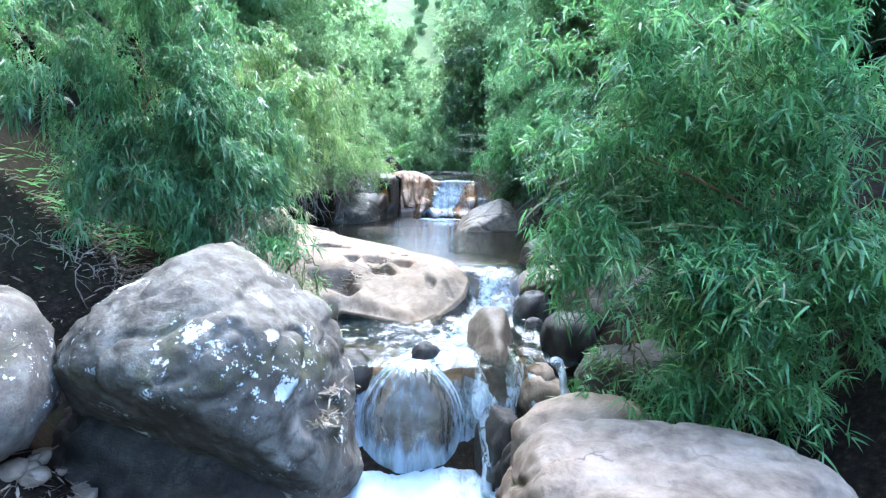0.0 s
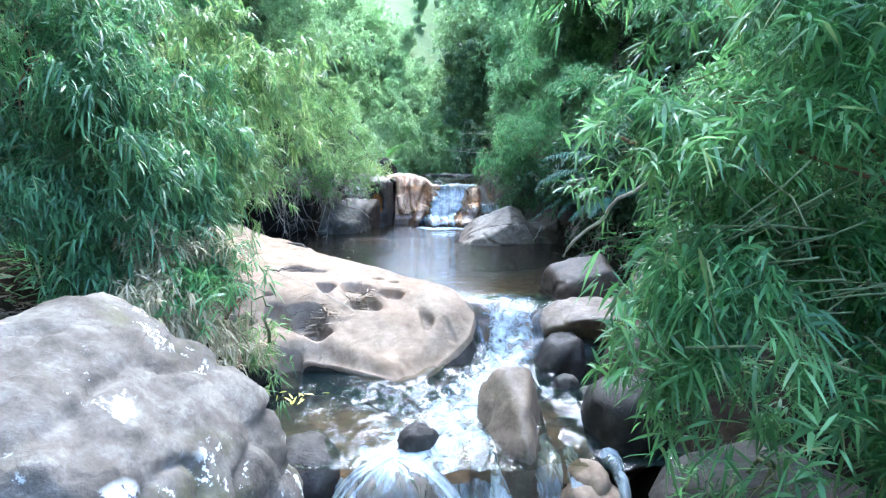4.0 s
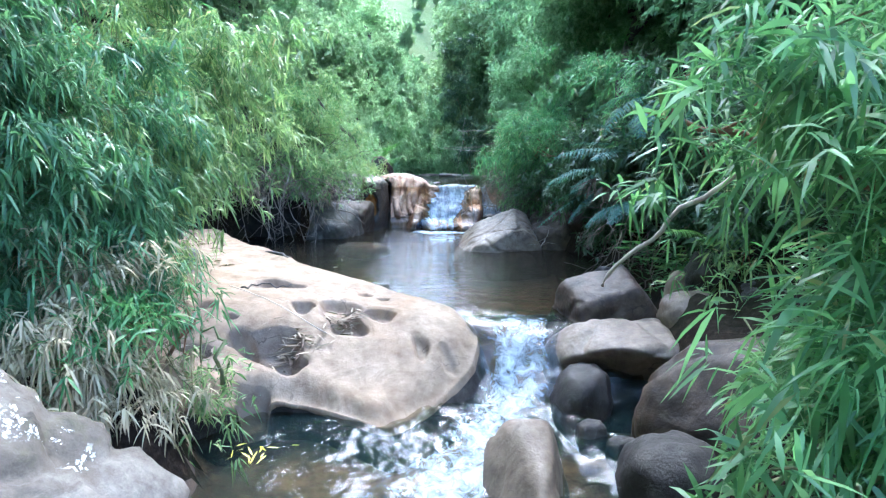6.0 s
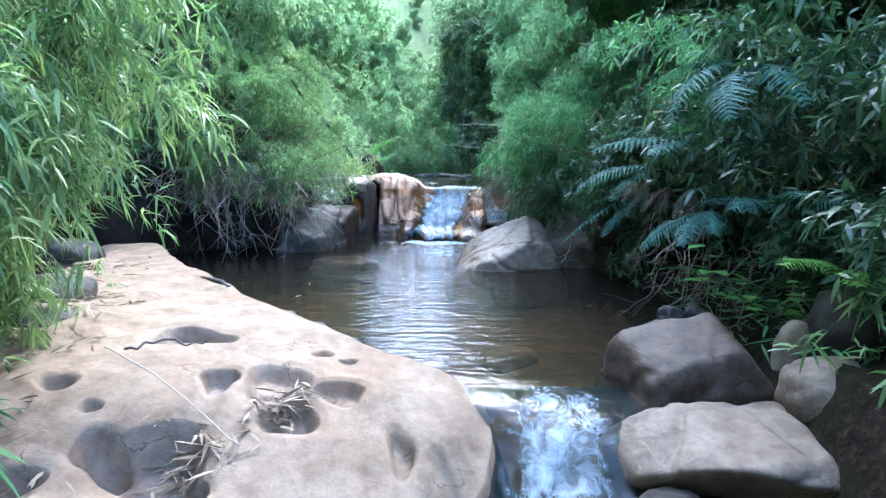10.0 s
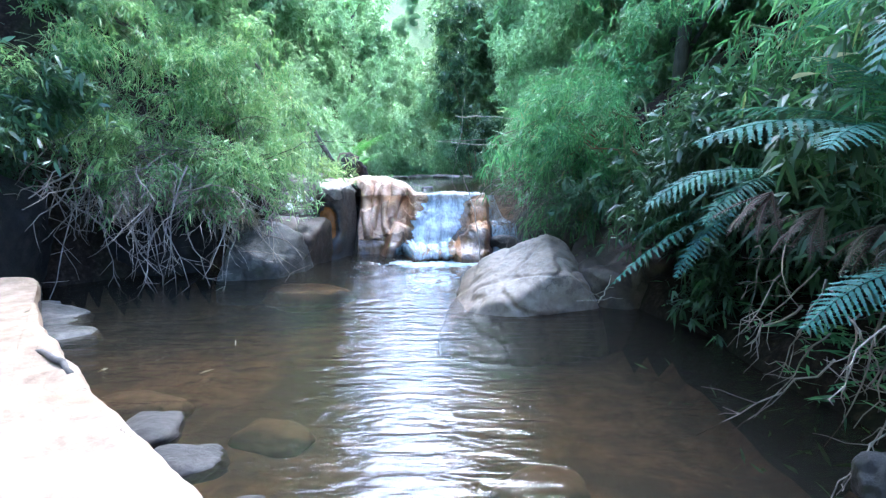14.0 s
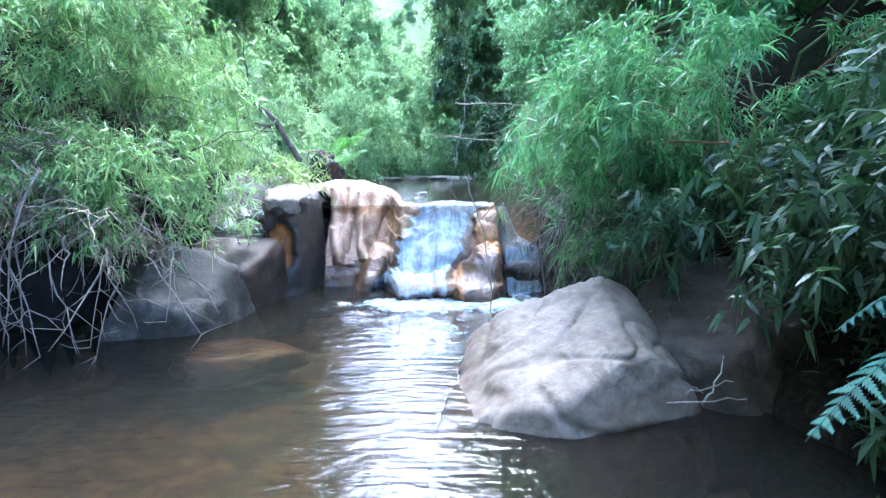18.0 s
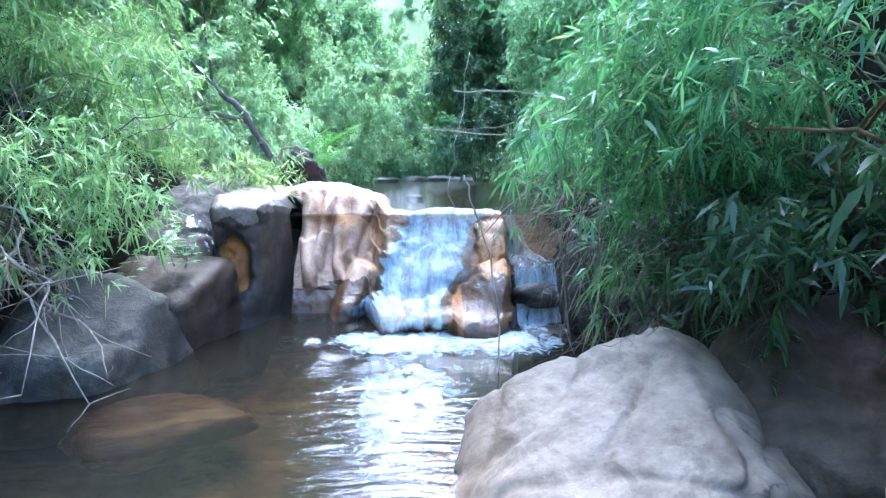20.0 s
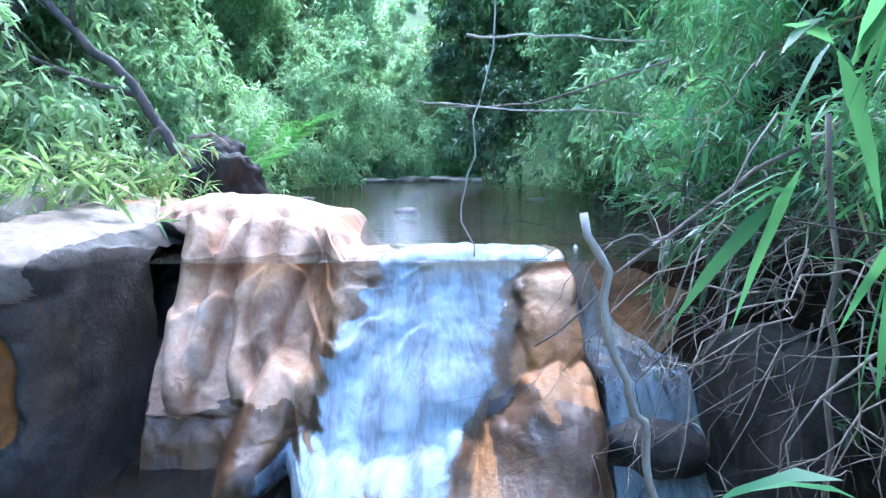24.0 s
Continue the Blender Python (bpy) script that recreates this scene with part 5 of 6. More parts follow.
SPOTS = [(-4.6, 15.5, 1), (-3.9, 17.5, 0), (-5.5, 19, 1), (-5, 24, 1), (-4, 32, 1), (3.9, 15.2, 0), (3.7, 17.5, 0), (3.6, 20, 0), (4.5, 17, 1), (5, 27, 1), (-4.6, 19.2, 0), (-6.5, 28, 1), (6, 22, 1), (6, 31, 1), (4.6, 30, 0), (5.0, 34, 1), (5.5, 13.5, 1), (-6.5, 13, 1), (5.2, 9.5, 1)]
rngt = np.random.default_rng(55)
SHADE_TREES = [(-7, -13, 4), (-15, -7, 4), (-17, 6, 4)]
for k in range(150):
    y = 33 + 95 * (k / 150) ** 1.3
    x = rngt.uniform(-0.45, 0.42) * y
    if y > 30 and abs(x + 0.06 * y) < 0.1 * y:
        x += math.copysign(0.13 * y, x + 0.06 * y)
    SPOTS.append((x, y + rngt.uniform(-3, 3), 3 + int(rngt.integers(0, 2))))
for k, (x, y, kind) in enumerate(SPOTS):
    z = float(ground_z(np.array([x]), np.array([y]))[0])
    sc = rngt.uniform(0.85, 1.15) * (1 + max(0, y - 34) * 0.012)
    m = pose(x, y, z - 0.1, 0, 0, rngt.uniform(0, 360)) @ Matrix.Scale(sc, 4)
    if k < 3:
        ob = KINDS[kind] if k == 0 else copy_thing(KINDS[kind], m)
    else:
        ob = copy_thing(KINDS[kind], m)
    ob.matrix_basis = m
# trees added beside the stream to block sky light
for x, y in [(-9.6, -1.5), (-9.0, 3.5), (-8.2, 7.5), (7, 10), (7.5, 15)]:
    z = float(ground_z(np.array([x]), np.array([y]))[0])
    ob = copy_thing(KINDS[1], pose(0, 0, 0))
    ob.matrix_basis = pose(x, y, z - 0.3, 0, 0, rngt.uniform(0, 360)) @ Matrix.Scale(rngt.uniform(1.7, 1.9), 4)
    tagged(ob, "tall leafy tree added high on the bank to shade the stream", "tree", "tall trees on the banks")
for k in range(60):
    y = 44 + 100 * (k / 60)
    x = (-0.06 + rngt.uniform(-0.13, 0.13)) * y
    z = float(ground_z(np.array([x]), np.array([y]))[0])
    ob = copy_thing(KINDS[3 + k % 2], pose(0, 0, 0))
    ob.matrix_basis = pose(x, y, z - 0.2, 0, 0, rngt.uniform(0, 360)) @ Matrix.Scale(rngt.uniform(0.22, 0.5), 4)
    tagged(ob, "small green bush on the grassy slope", "bush", "bushes on the far slope")
# light-blocking trees, out of view
for x, y, kind in SHADE_TREES:
    z = float(ground_z(np.array([x]), np.array([y]))[0])
    ob = copy_thing(KINDS[kind], pose(0, 0, 0))
    ob.matrix_basis = pose(x, y, z - 0.3, 0, 0, rngt.uniform(0, 360)) @ Matrix.Scale(rngt.uniform(3.3, 3.5), 4)
    tagged(ob, "unseen tall tree added behind the stream to shade it", "tree", "tall trees downstream")
# added to limit the strip of sky that the pool mirrors
for x, y, size in [(8.2, 29, 2.6), (9.6, 24, 2.4), (10.6, 38, 3.4), (-9.5, 27, 2.4), (-12.0, 34, 3.2), (-9.6, 20.5, 2.0), (9.4, 18.5, 2.0), (16, 44, 3.8), (-19, 44, 3.8)]:
    z = float(ground_z(np.array([x]), np.array([y]))[0])
    ob = copy_thing(KINDS[1], pose(0, 0, 0))
    ob.matrix_basis = pose(x, y, z - 0.3, 0, 0, rngt.uniform(0, 360)) @ Matrix.Scale(size, 4)
    tagged(ob, "tall leafy tree added beside the valley gap to narrow the sky's reflection", "tree", "tall trees on the banks")
# trees added above and beyond the view to darken the fern bank
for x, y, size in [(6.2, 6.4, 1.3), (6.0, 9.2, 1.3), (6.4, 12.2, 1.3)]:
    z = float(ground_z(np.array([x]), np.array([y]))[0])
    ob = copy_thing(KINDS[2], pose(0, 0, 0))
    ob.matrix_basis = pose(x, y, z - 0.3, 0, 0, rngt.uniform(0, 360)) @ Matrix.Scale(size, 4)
    tagged(ob, "dark leafy tree added to shade the fern bank", "tree", "tall trees on the banks")
for ob in KINDS:
    if ob.location.length < 0.01:
        ob.matrix_basis = pose(-7 - 2 * KINDS.index(ob), 10, 4, 0, 0, 40)


# ---------------------------------------------------------------- ferns
def frond_mesh(length, width, droop, rng, pairs=20):
    """A fern frond along +y that arches over: a stalk with tapering, scalloped leaflets in pairs."""
    t = np.linspace(0, 1, 14)
    spine = np.column_stack([0.04 * np.sin(t * 3) * length, t * length * (1 - 0.18 * droop * t), 0.32 * length * t - droop * length * t * t])
    pieces = [tube(spine, np.linspace(0.006, 0.0015, 14), 4)]
    vs, fs, n = [], [], 0
    for k in range(pairs):
        u = 0.12 + 0.88 * k / pairs
        c = np.array([np.interp(u, t, spine[:, i]) for i in range(3)])
        c2 = np.array([np.interp(min(1, u + 0.03), t, spine[:, i]) for i in range(3)])
        fwd = unit(c2 - c)
        w = width * math.sin(math.pi * min(1, (u * 0.86 + 0.12))) ** 0.8 * rng.uniform(0.88, 1.08)
        for sgn in (-1, 1):
            d = unit(np.array([sgn, 0.0, 0.0]) + fwd * 0.42 + np.array([0, 0, -0.12 + rng.normal(0, 0.08)]))
            m = 7
            half = length / pairs * 0.46
            for j in range(m):
                a = j / m
                p = c + d * w * a + np.array([0, 0, -0.22 * w * a * a])
                h = half * (1 - 0.75 * a)
                q = p + d * w / m * 1.35 + np.array([0, 0, -0.1 * w * a / m])
                vs += [p - fwd * h * 0.35, p + fwd * h * 0.35, q + fwd * h, q - fwd * h * 0.8]
                fs += [[n, n + 1, n + 2], [n, n + 2, n + 3]]
                n += 4
    pieces.append((np.array(vs), np.array(fs)))
    return joined(pieces)


def fern(label, root, fronds, material=FERN_LEAF, seed=0, category="fern"):
    """fronds: azimuth (0 is +y, 90 is -x), upward tilt, length, width, droop."""
    rng = np.random.default_rng(seed)
    thing = new("fern")
    thing.location = root
    tagged(thing, label, category, "ferns on the bank")
    for az, tilt, length, width, droop in fronds:
        v, f = frond_mesh(length, width, droop, rng)
        ob = piece("frond", mesh_tris("frond", v, f), material, thing)
        ob.matrix_basis = pose(0, 0, 0, tilt, rng.uniform(-15, 15), az)
    return thing


fern("large blue-green fern arching from the shaded bank", (2.15, 8.45, 1.28), [(92, 2, 1.05, 0.16, 0.36), (68, 15, 0.9, 0.15, 0.4), (122, 2, 0.85, 0.15, 0.4), (100, 40, 0.75, 0.14, 0.5)], seed=1)
fern("blue-green fern with drooping fronds on the shaded bank", (2.0, 9.15, 1.14), [(92, -4, 0.85, 0.15, 0.5), (112, -22, 0.65, 0.13, 0.4), (70, -5, 0.75, 0.14, 0.5)], seed=2)
fern("blue-green fern drooping to the water", (2.12, 9.75, 0.95), [(90, -38, 1.08, 0.12, 0.22), (112, -48, 0.75, 0.1, 0.2), (75, -20, 0.8, 0.12, 0.35)], seed=9)
fern("bright blue-green fern hanging over the pool bank", (1.92, 7.98, 0.86), [(95, -28, 0.6, 0.12, 0.35), (130, -25, 0.5, 0.11, 0.35), (160, -10, 0.5, 0.11, 0.4)], seed=10)
fern("bright blue-green fern fronds over the boulders", (2.25, 7.75, 0.85), [(120, 20, 0.58, 0.148, 0.55), (165, 35, 0.55, 0.156, 0.6), (205, 25, 0.55, 0.148, 0.55), (80, 20, 0.55, 0.125, 0.5)], seed=3)
fern("dark fern hanging from the upper bank", (2.2, 8.2, 1.85), [(110, 0, 0.78, 0.156, 0.8), (140, -20, 0.86, 0.172, 0.5), (75, 10, 0.78, 0.156, 0.7), (180, -10, 0.78, 0.156, 0.6)], seed=4)
fern("low green fern among the bank boulders", (2.35, 7.2, 0.55), [(150, 10, 0.6, 0.14, 0.4), (110, 15, 0.6, 0.14, 0.4), (190, 10, 0.5, 0.13, 0.4)], YOUNG_LEAF, seed=5)
for k in range(3):
    fern("dry brown fern skirt on the shaded bank", (1.72 + 0.12 * k, 8.75 - 0.2 * k, 1.06 - 0.06 * k), [(100, -50, 0.32, 0.032, 0.2), (130, -60, 0.30, 0.028, 0.2), (70, -35, 0.32, 0.032, 0.2), (115, -25, 0.32, 0.032, 0.4), (155, -60, 0.26, 0.028, 0.2), (90, -70, 0.26, 0.028, 0.1), (60, -55, 0.30, 0.028, 0.2)], WITHERED, seed=60 + k)
fern("green fern beside the upper pool", (-1.75, 17.3, 0.85), [(250, 45, 1.0, 0.18, 0.5), (290, 50, 1.1, 0.2, 0.5), (210, 40, 1.0, 0.18, 0.5), (160, 45, 0.9, 0.18, 0.6), (330, 50, 1.0, 0.18, 0.5), (270, 70, 1.1, 0.18, 0.4)], YOUNG_LEAF, seed=7)
fern("green fern beside the upper pool", (-1.9, 19.5, 1.3), [(250, 45, 1.1, 0.18, 0.5), (290, 50, 1.2, 0.2, 0.5), (210, 40, 1.0, 0.18, 0.5), (160, 45, 1.0, 0.18, 0.6), (320, 40, 1.0, 0.18, 0.5)], YOUNG_LEAF, seed=8)


# ---------------------------------------------------------------- dry branches, roots, sticks
def branch(name, label, pts, r0, r1, material, category, wob=0.015, sides=6, seed=0, group="", forks=()):
    """A stick through the given points; forks: (place along, end, radius)."""
    rng = np.random.default_rng(seed)
    p = np.concatenate([bent(pts[k], pts[k + 1], 0, wob, 7, rng)[(1 if k else 0):] for k in range(len(pts) - 1)])
    v, f = tube(p, np.linspace(r0, r1, len(p)), sides)
    base = p[0].copy()
    main = piece(name, mesh_tris(name, v - base, f, True), material)
    main.location = base
    for u, end, r in forks:
        a = p[int(u * (len(p) - 1))]
        v, f = tube(bent(a, end, 0, wob * 1.5, 7, rng), np.linspace(r, r * 0.3, 7), 5)
        piece("side_twig", mesh_tris("side_twig", v - base, f, True), material, main)
    return tagged(main, label, category, group)


def tangle(name, label, origins, down, n, length, material, seed, category="dry branches", spread=0.5, r=0.006):
    """Dry stems that hang from a bank, each stem with its side twigs a part."""
    rng = np.random.default_rng(seed)
    thing = new(name)
    thing.location = origins[0]
    tagged(thing, label, category)
    base = np.array(origins[0], float)
    bits = []
    for k in range(n):
        a = np.array(origins[k % len(origins)]) + rng.normal(0, 0.18, 3)
        d = unit(np.array(down) + rng.normal(0, spread, 3))
        L = length * rng.uniform(0.5, 1.2)
        main = bent(a, a + d * L, rng.uniform(-0.1, 0.05), 0.02, 8, rng)
        v, f = tube(main, np.linspace(r * rng.uniform(0.7, 1.3), r * 0.3, 8), 5)
        piece("stem", mesh_tris("stem", v - base, f, True), material, thing)
        for j in range(rng.integers(3, 7)):
            b = main[rng.integers(2, 8)]
            e = b + unit(d + rng.normal(0, 0.9, 3)) * L * rng.uniform(0.15, 0.4)
            bits.append(tube(bent(b, e, 0, 0.012, 4, rng), np.linspace(r * 0.5, r * 0.2, 4), 3))
    v, f = joined(bits)
    tagged(piece("fine_twig", mesh_tris("fine_twig", v - base, f), material, thing), kind="stuff")
    return thing


tangle("dry_bush", "tangle of dry grey stems hanging over the pool", [(-3.0, 12.1, 0.95), (-2.6, 12.1, 0.95), (-3.4, 12.0, 1.0), (-2.2, 12.3, 0.85), (-3.7, 11.8, 1.1)], (0.15, -0.55, -0.75), 70, 1.0, TWIG, 11, spread=0.42, r=0.009)
tangle("root_tangle", "thick tangle of dry grass and grey roots on the shaded bank", [(1.35, 13.3, 1.05), (1.3, 12.7, 0.95), (1.4, 13.7, 1.1), (1.45, 12.2, 0.9), (1.6, 12.0, 0.8), (1.55, 11.8, 0.75)], (-0.6, -0.45, -0.6), 150, 0.7, DARK_TWIG, 16, "roots", 0.45, 0.0028)
tangle("dry_bush", "tangle of dry brown stems under the bamboo", [(-2.9, 12.3, 1.2), (-2.2, 12.4, 1.15), (-3.5, 12.2, 1.3)], (0.1, -0.6, -0.2), 90, 0.85, DARK_TWIG, 12, spread=0.7)
tangle("root_tangle", "thin pale roots hanging from the bank", [(1.95, 7.95, 0.55), (2.05, 8.3, 0.6), (1.9, 8.7, 0.5)], (-0.45, -0.15, -0.85), 26, 0.65, TWIG, 13, "roots", 0.35, 0.006)
tangle("root_tangle", "dry grass and roots hanging beside the side chute", [(1.2, 13.2, 0.95), (1.15, 12.6, 0.9), (1.1, 13.6, 1.0), (1.25, 12.1, 0.85)], (-0.5, -0.3, -0.75), 60, 0.6, TWIG, 14, "roots", 0.35, 0.003)
tangle("dry_bush", "bare dry twigs under the bamboo beside the boulder", [(-3.3, 4.8, 0.35), (-2.9, 5.0, 0.4)], (0.5, -0.6, 0.1), 14, 0.6, TWIG, 15)

branch("stick", "long pale dry stick leaning among bamboo leaves", [(0.65, 4.62, 0.72), (0.85, 4.55, 0.95), (1.15, 4.45, 1.22), (1.6, 4.4, 1.35)], 0.008, 0.012, PALE_WOOD, "stick", seed=1)
branch("branch", "brown dry bamboo branch among leaves", [(0.72, 4.5, 1.4), (1.0, 4.45, 1.32), (1.5, 4.3, 1.12)], 0.008, 0.016, BROWN_CULM, "branch", seed=2, forks=[(0.5, (1.3, 4.3, 1.5), 0.007), (0.3, (0.8, 4.2, 1.5), 0.004)])
branch("stick", "dark stick lying on the pale slab", [(-2.54, 9.2, 0.2), (-2.1, 9.0, 0.19), (-1.72, 8.72, 0.17)], 0.012, 0.02, BARK, "stick", seed=3)
branch("stick", "thin dark twig lying on the pale slab", [(-1.66, 7.02, 0.2), (-1.52, 7.22, 0.19), (-1.3, 7.24, 0.18)], 0.008, 0.005, BARK, "stick", seed=4)
branch("stick", "long thin straw lying across the slab", [(-1.75, 7.0, 0.22), (-1.2, 6.6, 0.14), (-0.8, 6.3, 0.02)], 0.004, 0.003, PALE_WOOD, "stick", seed=5, wob=0.006)
branch("fallen_tree", "dark leaning dead tree with a forked bough", [(-1.58, 16.3, 0.95), (-1.67, 16.25, 1.17), (-2.03, 16.2, 1.72), (-2.43, 16.15, 2.17), (-2.85, 16.1, 2.67), (-3.3, 16.0, 3.3)], 0.05, 0.022, BARK, "tree", 0.02, 7, 6, forks=[(0.42, (-3.6, 15.9, 2.32), 0.026), (0.6, (-2.5, 16.0, 3.2), 0.016), (0.3, (-1.95, 16.0, 1.25), 0.018)])
rock("tree_stump", "black rotten tree stump beside the upper pool", (-1.48, 16.3, 1.1), (0.3, 0.22, 0.3), (0, 0, 20), 71, CHAR, 3.4, 0.5, (), 5, 0.05, "stump")
branch("branch", "pale bent root on the black stump", [(-1.68, 16.0, 1.2), (-1.6, 15.98, 1.4), (-1.42, 15.98, 1.43), (-1.3, 16.0, 1.32)], 0.02, 0.012, TWIG, "branch", seed=21, wob=0.008)
branch("stick", "thin pale stick across the upper pool", [(0.38, 15.5, 2.0), (0.9, 15.5, 1.99), (1.9, 15.4, 1.9)], 0.009, 0.006, PALE_WOOD, "stick", seed=22, wob=0.008)
branch("stick", "thin pale stick across the upper pool", [(0.05, 15.5, 1.61), (0.7, 15.5, 1.54), (1.9, 15.4, 1.45)], 0.006, 0.006, PALE_WOOD, "stick", seed=23, wob=0.008)
branch("vine", "pale dry vine standing before the ledge", [(0.6, 12.65, -0.2), (0.58, 12.6, 0.3), (0.52, 12.52, 0.7), (0.46, 12.47, 0.88), (0.4, 12.43, 1.0), (0.36, 12.41, 1.15)], 0.006, 0.0045, PALE_WOOD, "vine", seed=7, wob=0.006)
branch("vine", "thin pale vine hanging at the lip", [(0.5, 14.5, 2.2), (0.42, 14.4, 1.6), (0.33, 14.35, 1.15), (0.36, 14.3, 0.8)], 0.004, 0.004, PALE_WOOD, "vine", seed=8)
branch("vine", "thin dry vine on the bank", [(1.0, 13.0, 1.3), (1.02, 12.95, 0.7), (1.08, 12.9, 0.1)], 0.006, 0.006, TWIG, "vine", seed=9)
branch("vine", "thin dry vine on the bank", [(1.2, 12.8, 1.2), (1.22, 12.75, 0.7), (1.2, 12.7, 0.1)], 0.003, 0.003, TWIG, "vine", seed=10)
branch("branch", "bare dry twig reaching across the chute", [(1.3, 13.3, 1.35), (0.85, 13.4, 1.0), (0.5, 13.5, 0.65)], 0.008, 0.003, TWIG, "branch", seed=11, forks=[(0.5, (0.6, 13.2, 1.0), 0.004)])
branch("branch", "bare grey branch over the upper pool", [(2.0, 16.0, 2.0), (0.9, 16.2, 1.65), (0.1, 16.4, 1.65)], 0.012, 0.004, TWIG, "branch", seed=12)

for k, (a, b) in enumerate([((1.2, 10.85, 0.06), (1.55, 10.95, 0.02)), ((1.25, 10.95, 0.0), (1.28, 10.9, 0.2)), ((1.4, 10.9, 0.02), (1.6, 10.75, 0.16)), ((1.5, 10.85, 0.0), (1.62, 10.9, 0.24)), ((1.3, 10.8, 0.03), (1.7, 10.8, 0.05))]):
    branch("stick", "short dry stick caught between dark rocks", [a, b], 0.006, 0.003, PALE_WOOD if k % 2 else TWIG, "stick", seed=80 + k, group="sticks beside the wedge boulder")

# ---------------------------------------------------------------- small plants
bamboo("tan dry bamboo spray hanging beside the slab", [(-1.95, 5.35, 0.75)], [(-1.8, 5.32, 0.62, 0.11, 0.1, 0.1, 130), (-1.76, 5.25, 0.38, 0.15, 0.12, 0.14, 220), (-1.8, 5.2, 0.12, 0.15, 0.12, 0.12, 170)], DEAD_LEAF, leaf=0.1, per=9, seed=31, culm_n=2, droop=0.9, group="dry bamboo sprays")
bamboo("small green bamboo sprig beside the slab", [(-1.5, 5.55, -0.05)], [(-1.42, 5.5, 0.05, 0.12, 0.12, 0.14, 40)], BAMBOO_WARM, leaf=0.1, seed=32, culm_n=2, group="small sprigs")
bamboo("green bamboo sprays beside the dry one", [(-2.0, 5.5, 0.4)], [(-1.75, 5.45, 0.3, 0.2, 0.25, 0.35, 160)], BAMBOO_COOL, leaf=0.11, seed=33, culm_n=3, group="small sprigs")
bamboo("green bamboo sprays among the pool boulders", [(2.4, 6.9, 0.3)], [(2.3, 6.7, 0.35, 0.2, 0.25, 0.2, 40)], BAMBOO_WARM, leaf=0.13, seed=34, culm_n=3, group="small sprigs")
bamboo("long-leaved grass hanging over the dark rock", [(1.5, 12.2, 0.75)], [(1.5, 12.2, 0.6, 0.2, 0.3, 0.1, 24), (1.55, 11.7, 0.65, 0.2, 0.25, 0.1, 20)], BAMBOO_COOL, leaf=0.13, seed=35, culm_n=2, droop=0.9, group="small sprigs")
bamboo("long-leaved bamboo sprays reaching over the side chute", [(2.1, 12.5, 1.0)], [(1.15, 12.15, 1.42, 0.3, 0.3, 0.12, 52), (1.45, 12.3, 1.6, 0.3, 0.3, 0.14, 50)], BAMBOO_COOL, leaf=0.14, per=6, seed=38, culm_n=4, droop=0.6, reach=0.7, group="small sprigs")
bamboo("small grassy tuft on wet rock", [(1.25, 3.6, -0.2)], [(1.2, 3.5, -0.15, 0.2, 0.2, 0.08, 60)], BAMBOO_COOL, leaf=0.08, seed=36, culm_n=1, group="small sprigs")
bamboo("grass tuft beside the upper ledge", [(-1.75, 15.1, 0.95)], [(-1.7, 15.0, 1.1, 0.25, 0.25, 0.2, 120), (-2.3, 14.9, 1.15, 0.3, 0.25, 0.2, 120)], BAMBOO_WARM, leaf=0.16, seed=37, culm_n=1, droop=0.3, group="small sprigs")


def seedling(label, root, n, leaf, seed, height=0.25, material=YOUNG_LEAF):
    """A young broad-leaved plant: a stem and oval leaves."""
    rng = np.random.default_rng(seed)
    thing = new("seedling")
    thing.location = root
    tagged(thing, label, "plant", "small broad-leaved plants")
    stem = bent((0, 0, -0.05), (rng.normal(0, 0.05), rng.normal(0, 0.05), height), 0, 0.012, 6, rng)
    v, f = tube(stem, np.linspace(0.005, 0.002, 6), 4)
    piece("stem", mesh_tris("stem", v, f), TWIG, thing)
    for k in range(n):
        c = stem[1 + k % 5]
        th = k * 2.4 + rng.normal(0, 0.3)
        d = unit(np.array([math.cos(th), math.sin(th), 0.25]))
        side = unit(np.cross(d, [0, 0, 1.0]))
        L = leaf * rng.uniform(0.75, 1.2)
        rows = []
        for u, w in ((0, 0.02), (0.2, 0.26), (0.45, 0.36), (0.7, 0.28), (0.88, 0.12), (1, 0.01)):
            m = c + d * (0.03 + L * u) + np.array([0, 0, -0.3 * L * u * u])
            rows += [m - side * w * L + [0, 0, 0.06 * w * L], m, m + side * w * L + [0, 0, 0.06 * w * L]]
        f = [[3 * i + j, 3 * i + j + 1, 3 * i + j + 4, 3 * i + j + 3] for i in range(5) for j in range(2)]
        piece("leaf", mesh_tris("leaf", np.array(rows), f, True), material, thing)
    return thing


seedling("young broad-leaved plant on the dark bank", (1.78, 7.7, 0.3), 10, 0.12, 1, 0.34)
seedling("young broad-leaved plant on the dark bank", (1.95, 7.6, 0.25), 7, 0.1, 2, 0.2)
seedling("withered pale leaf hanging on the shaded bank", (1.84, 8.55, 1.6), 4, 0.12, 9, 0.1, DEAD_LEAF)
seedling("small leafy plant on the dark bank", (2.1, 7.5, 0.28), 8, 0.09, 3, 0.2)
for k, (x, y, z) in enumerate([(-1.58, 13.25, 0.6), (-1.52, 13.2, 0.62), (-1.63, 13.2, 0.56), (-1.55, 13.18, 0.55), (-1.85, 12.95, 0.45), (-1.9, 12.85, 0.3), (-2.3, 12.7, 0.5)]):
    seedling("small bright green herb growing on the bank rock", (x, y, z), 16, 0.06, 40 + k, 0.12)


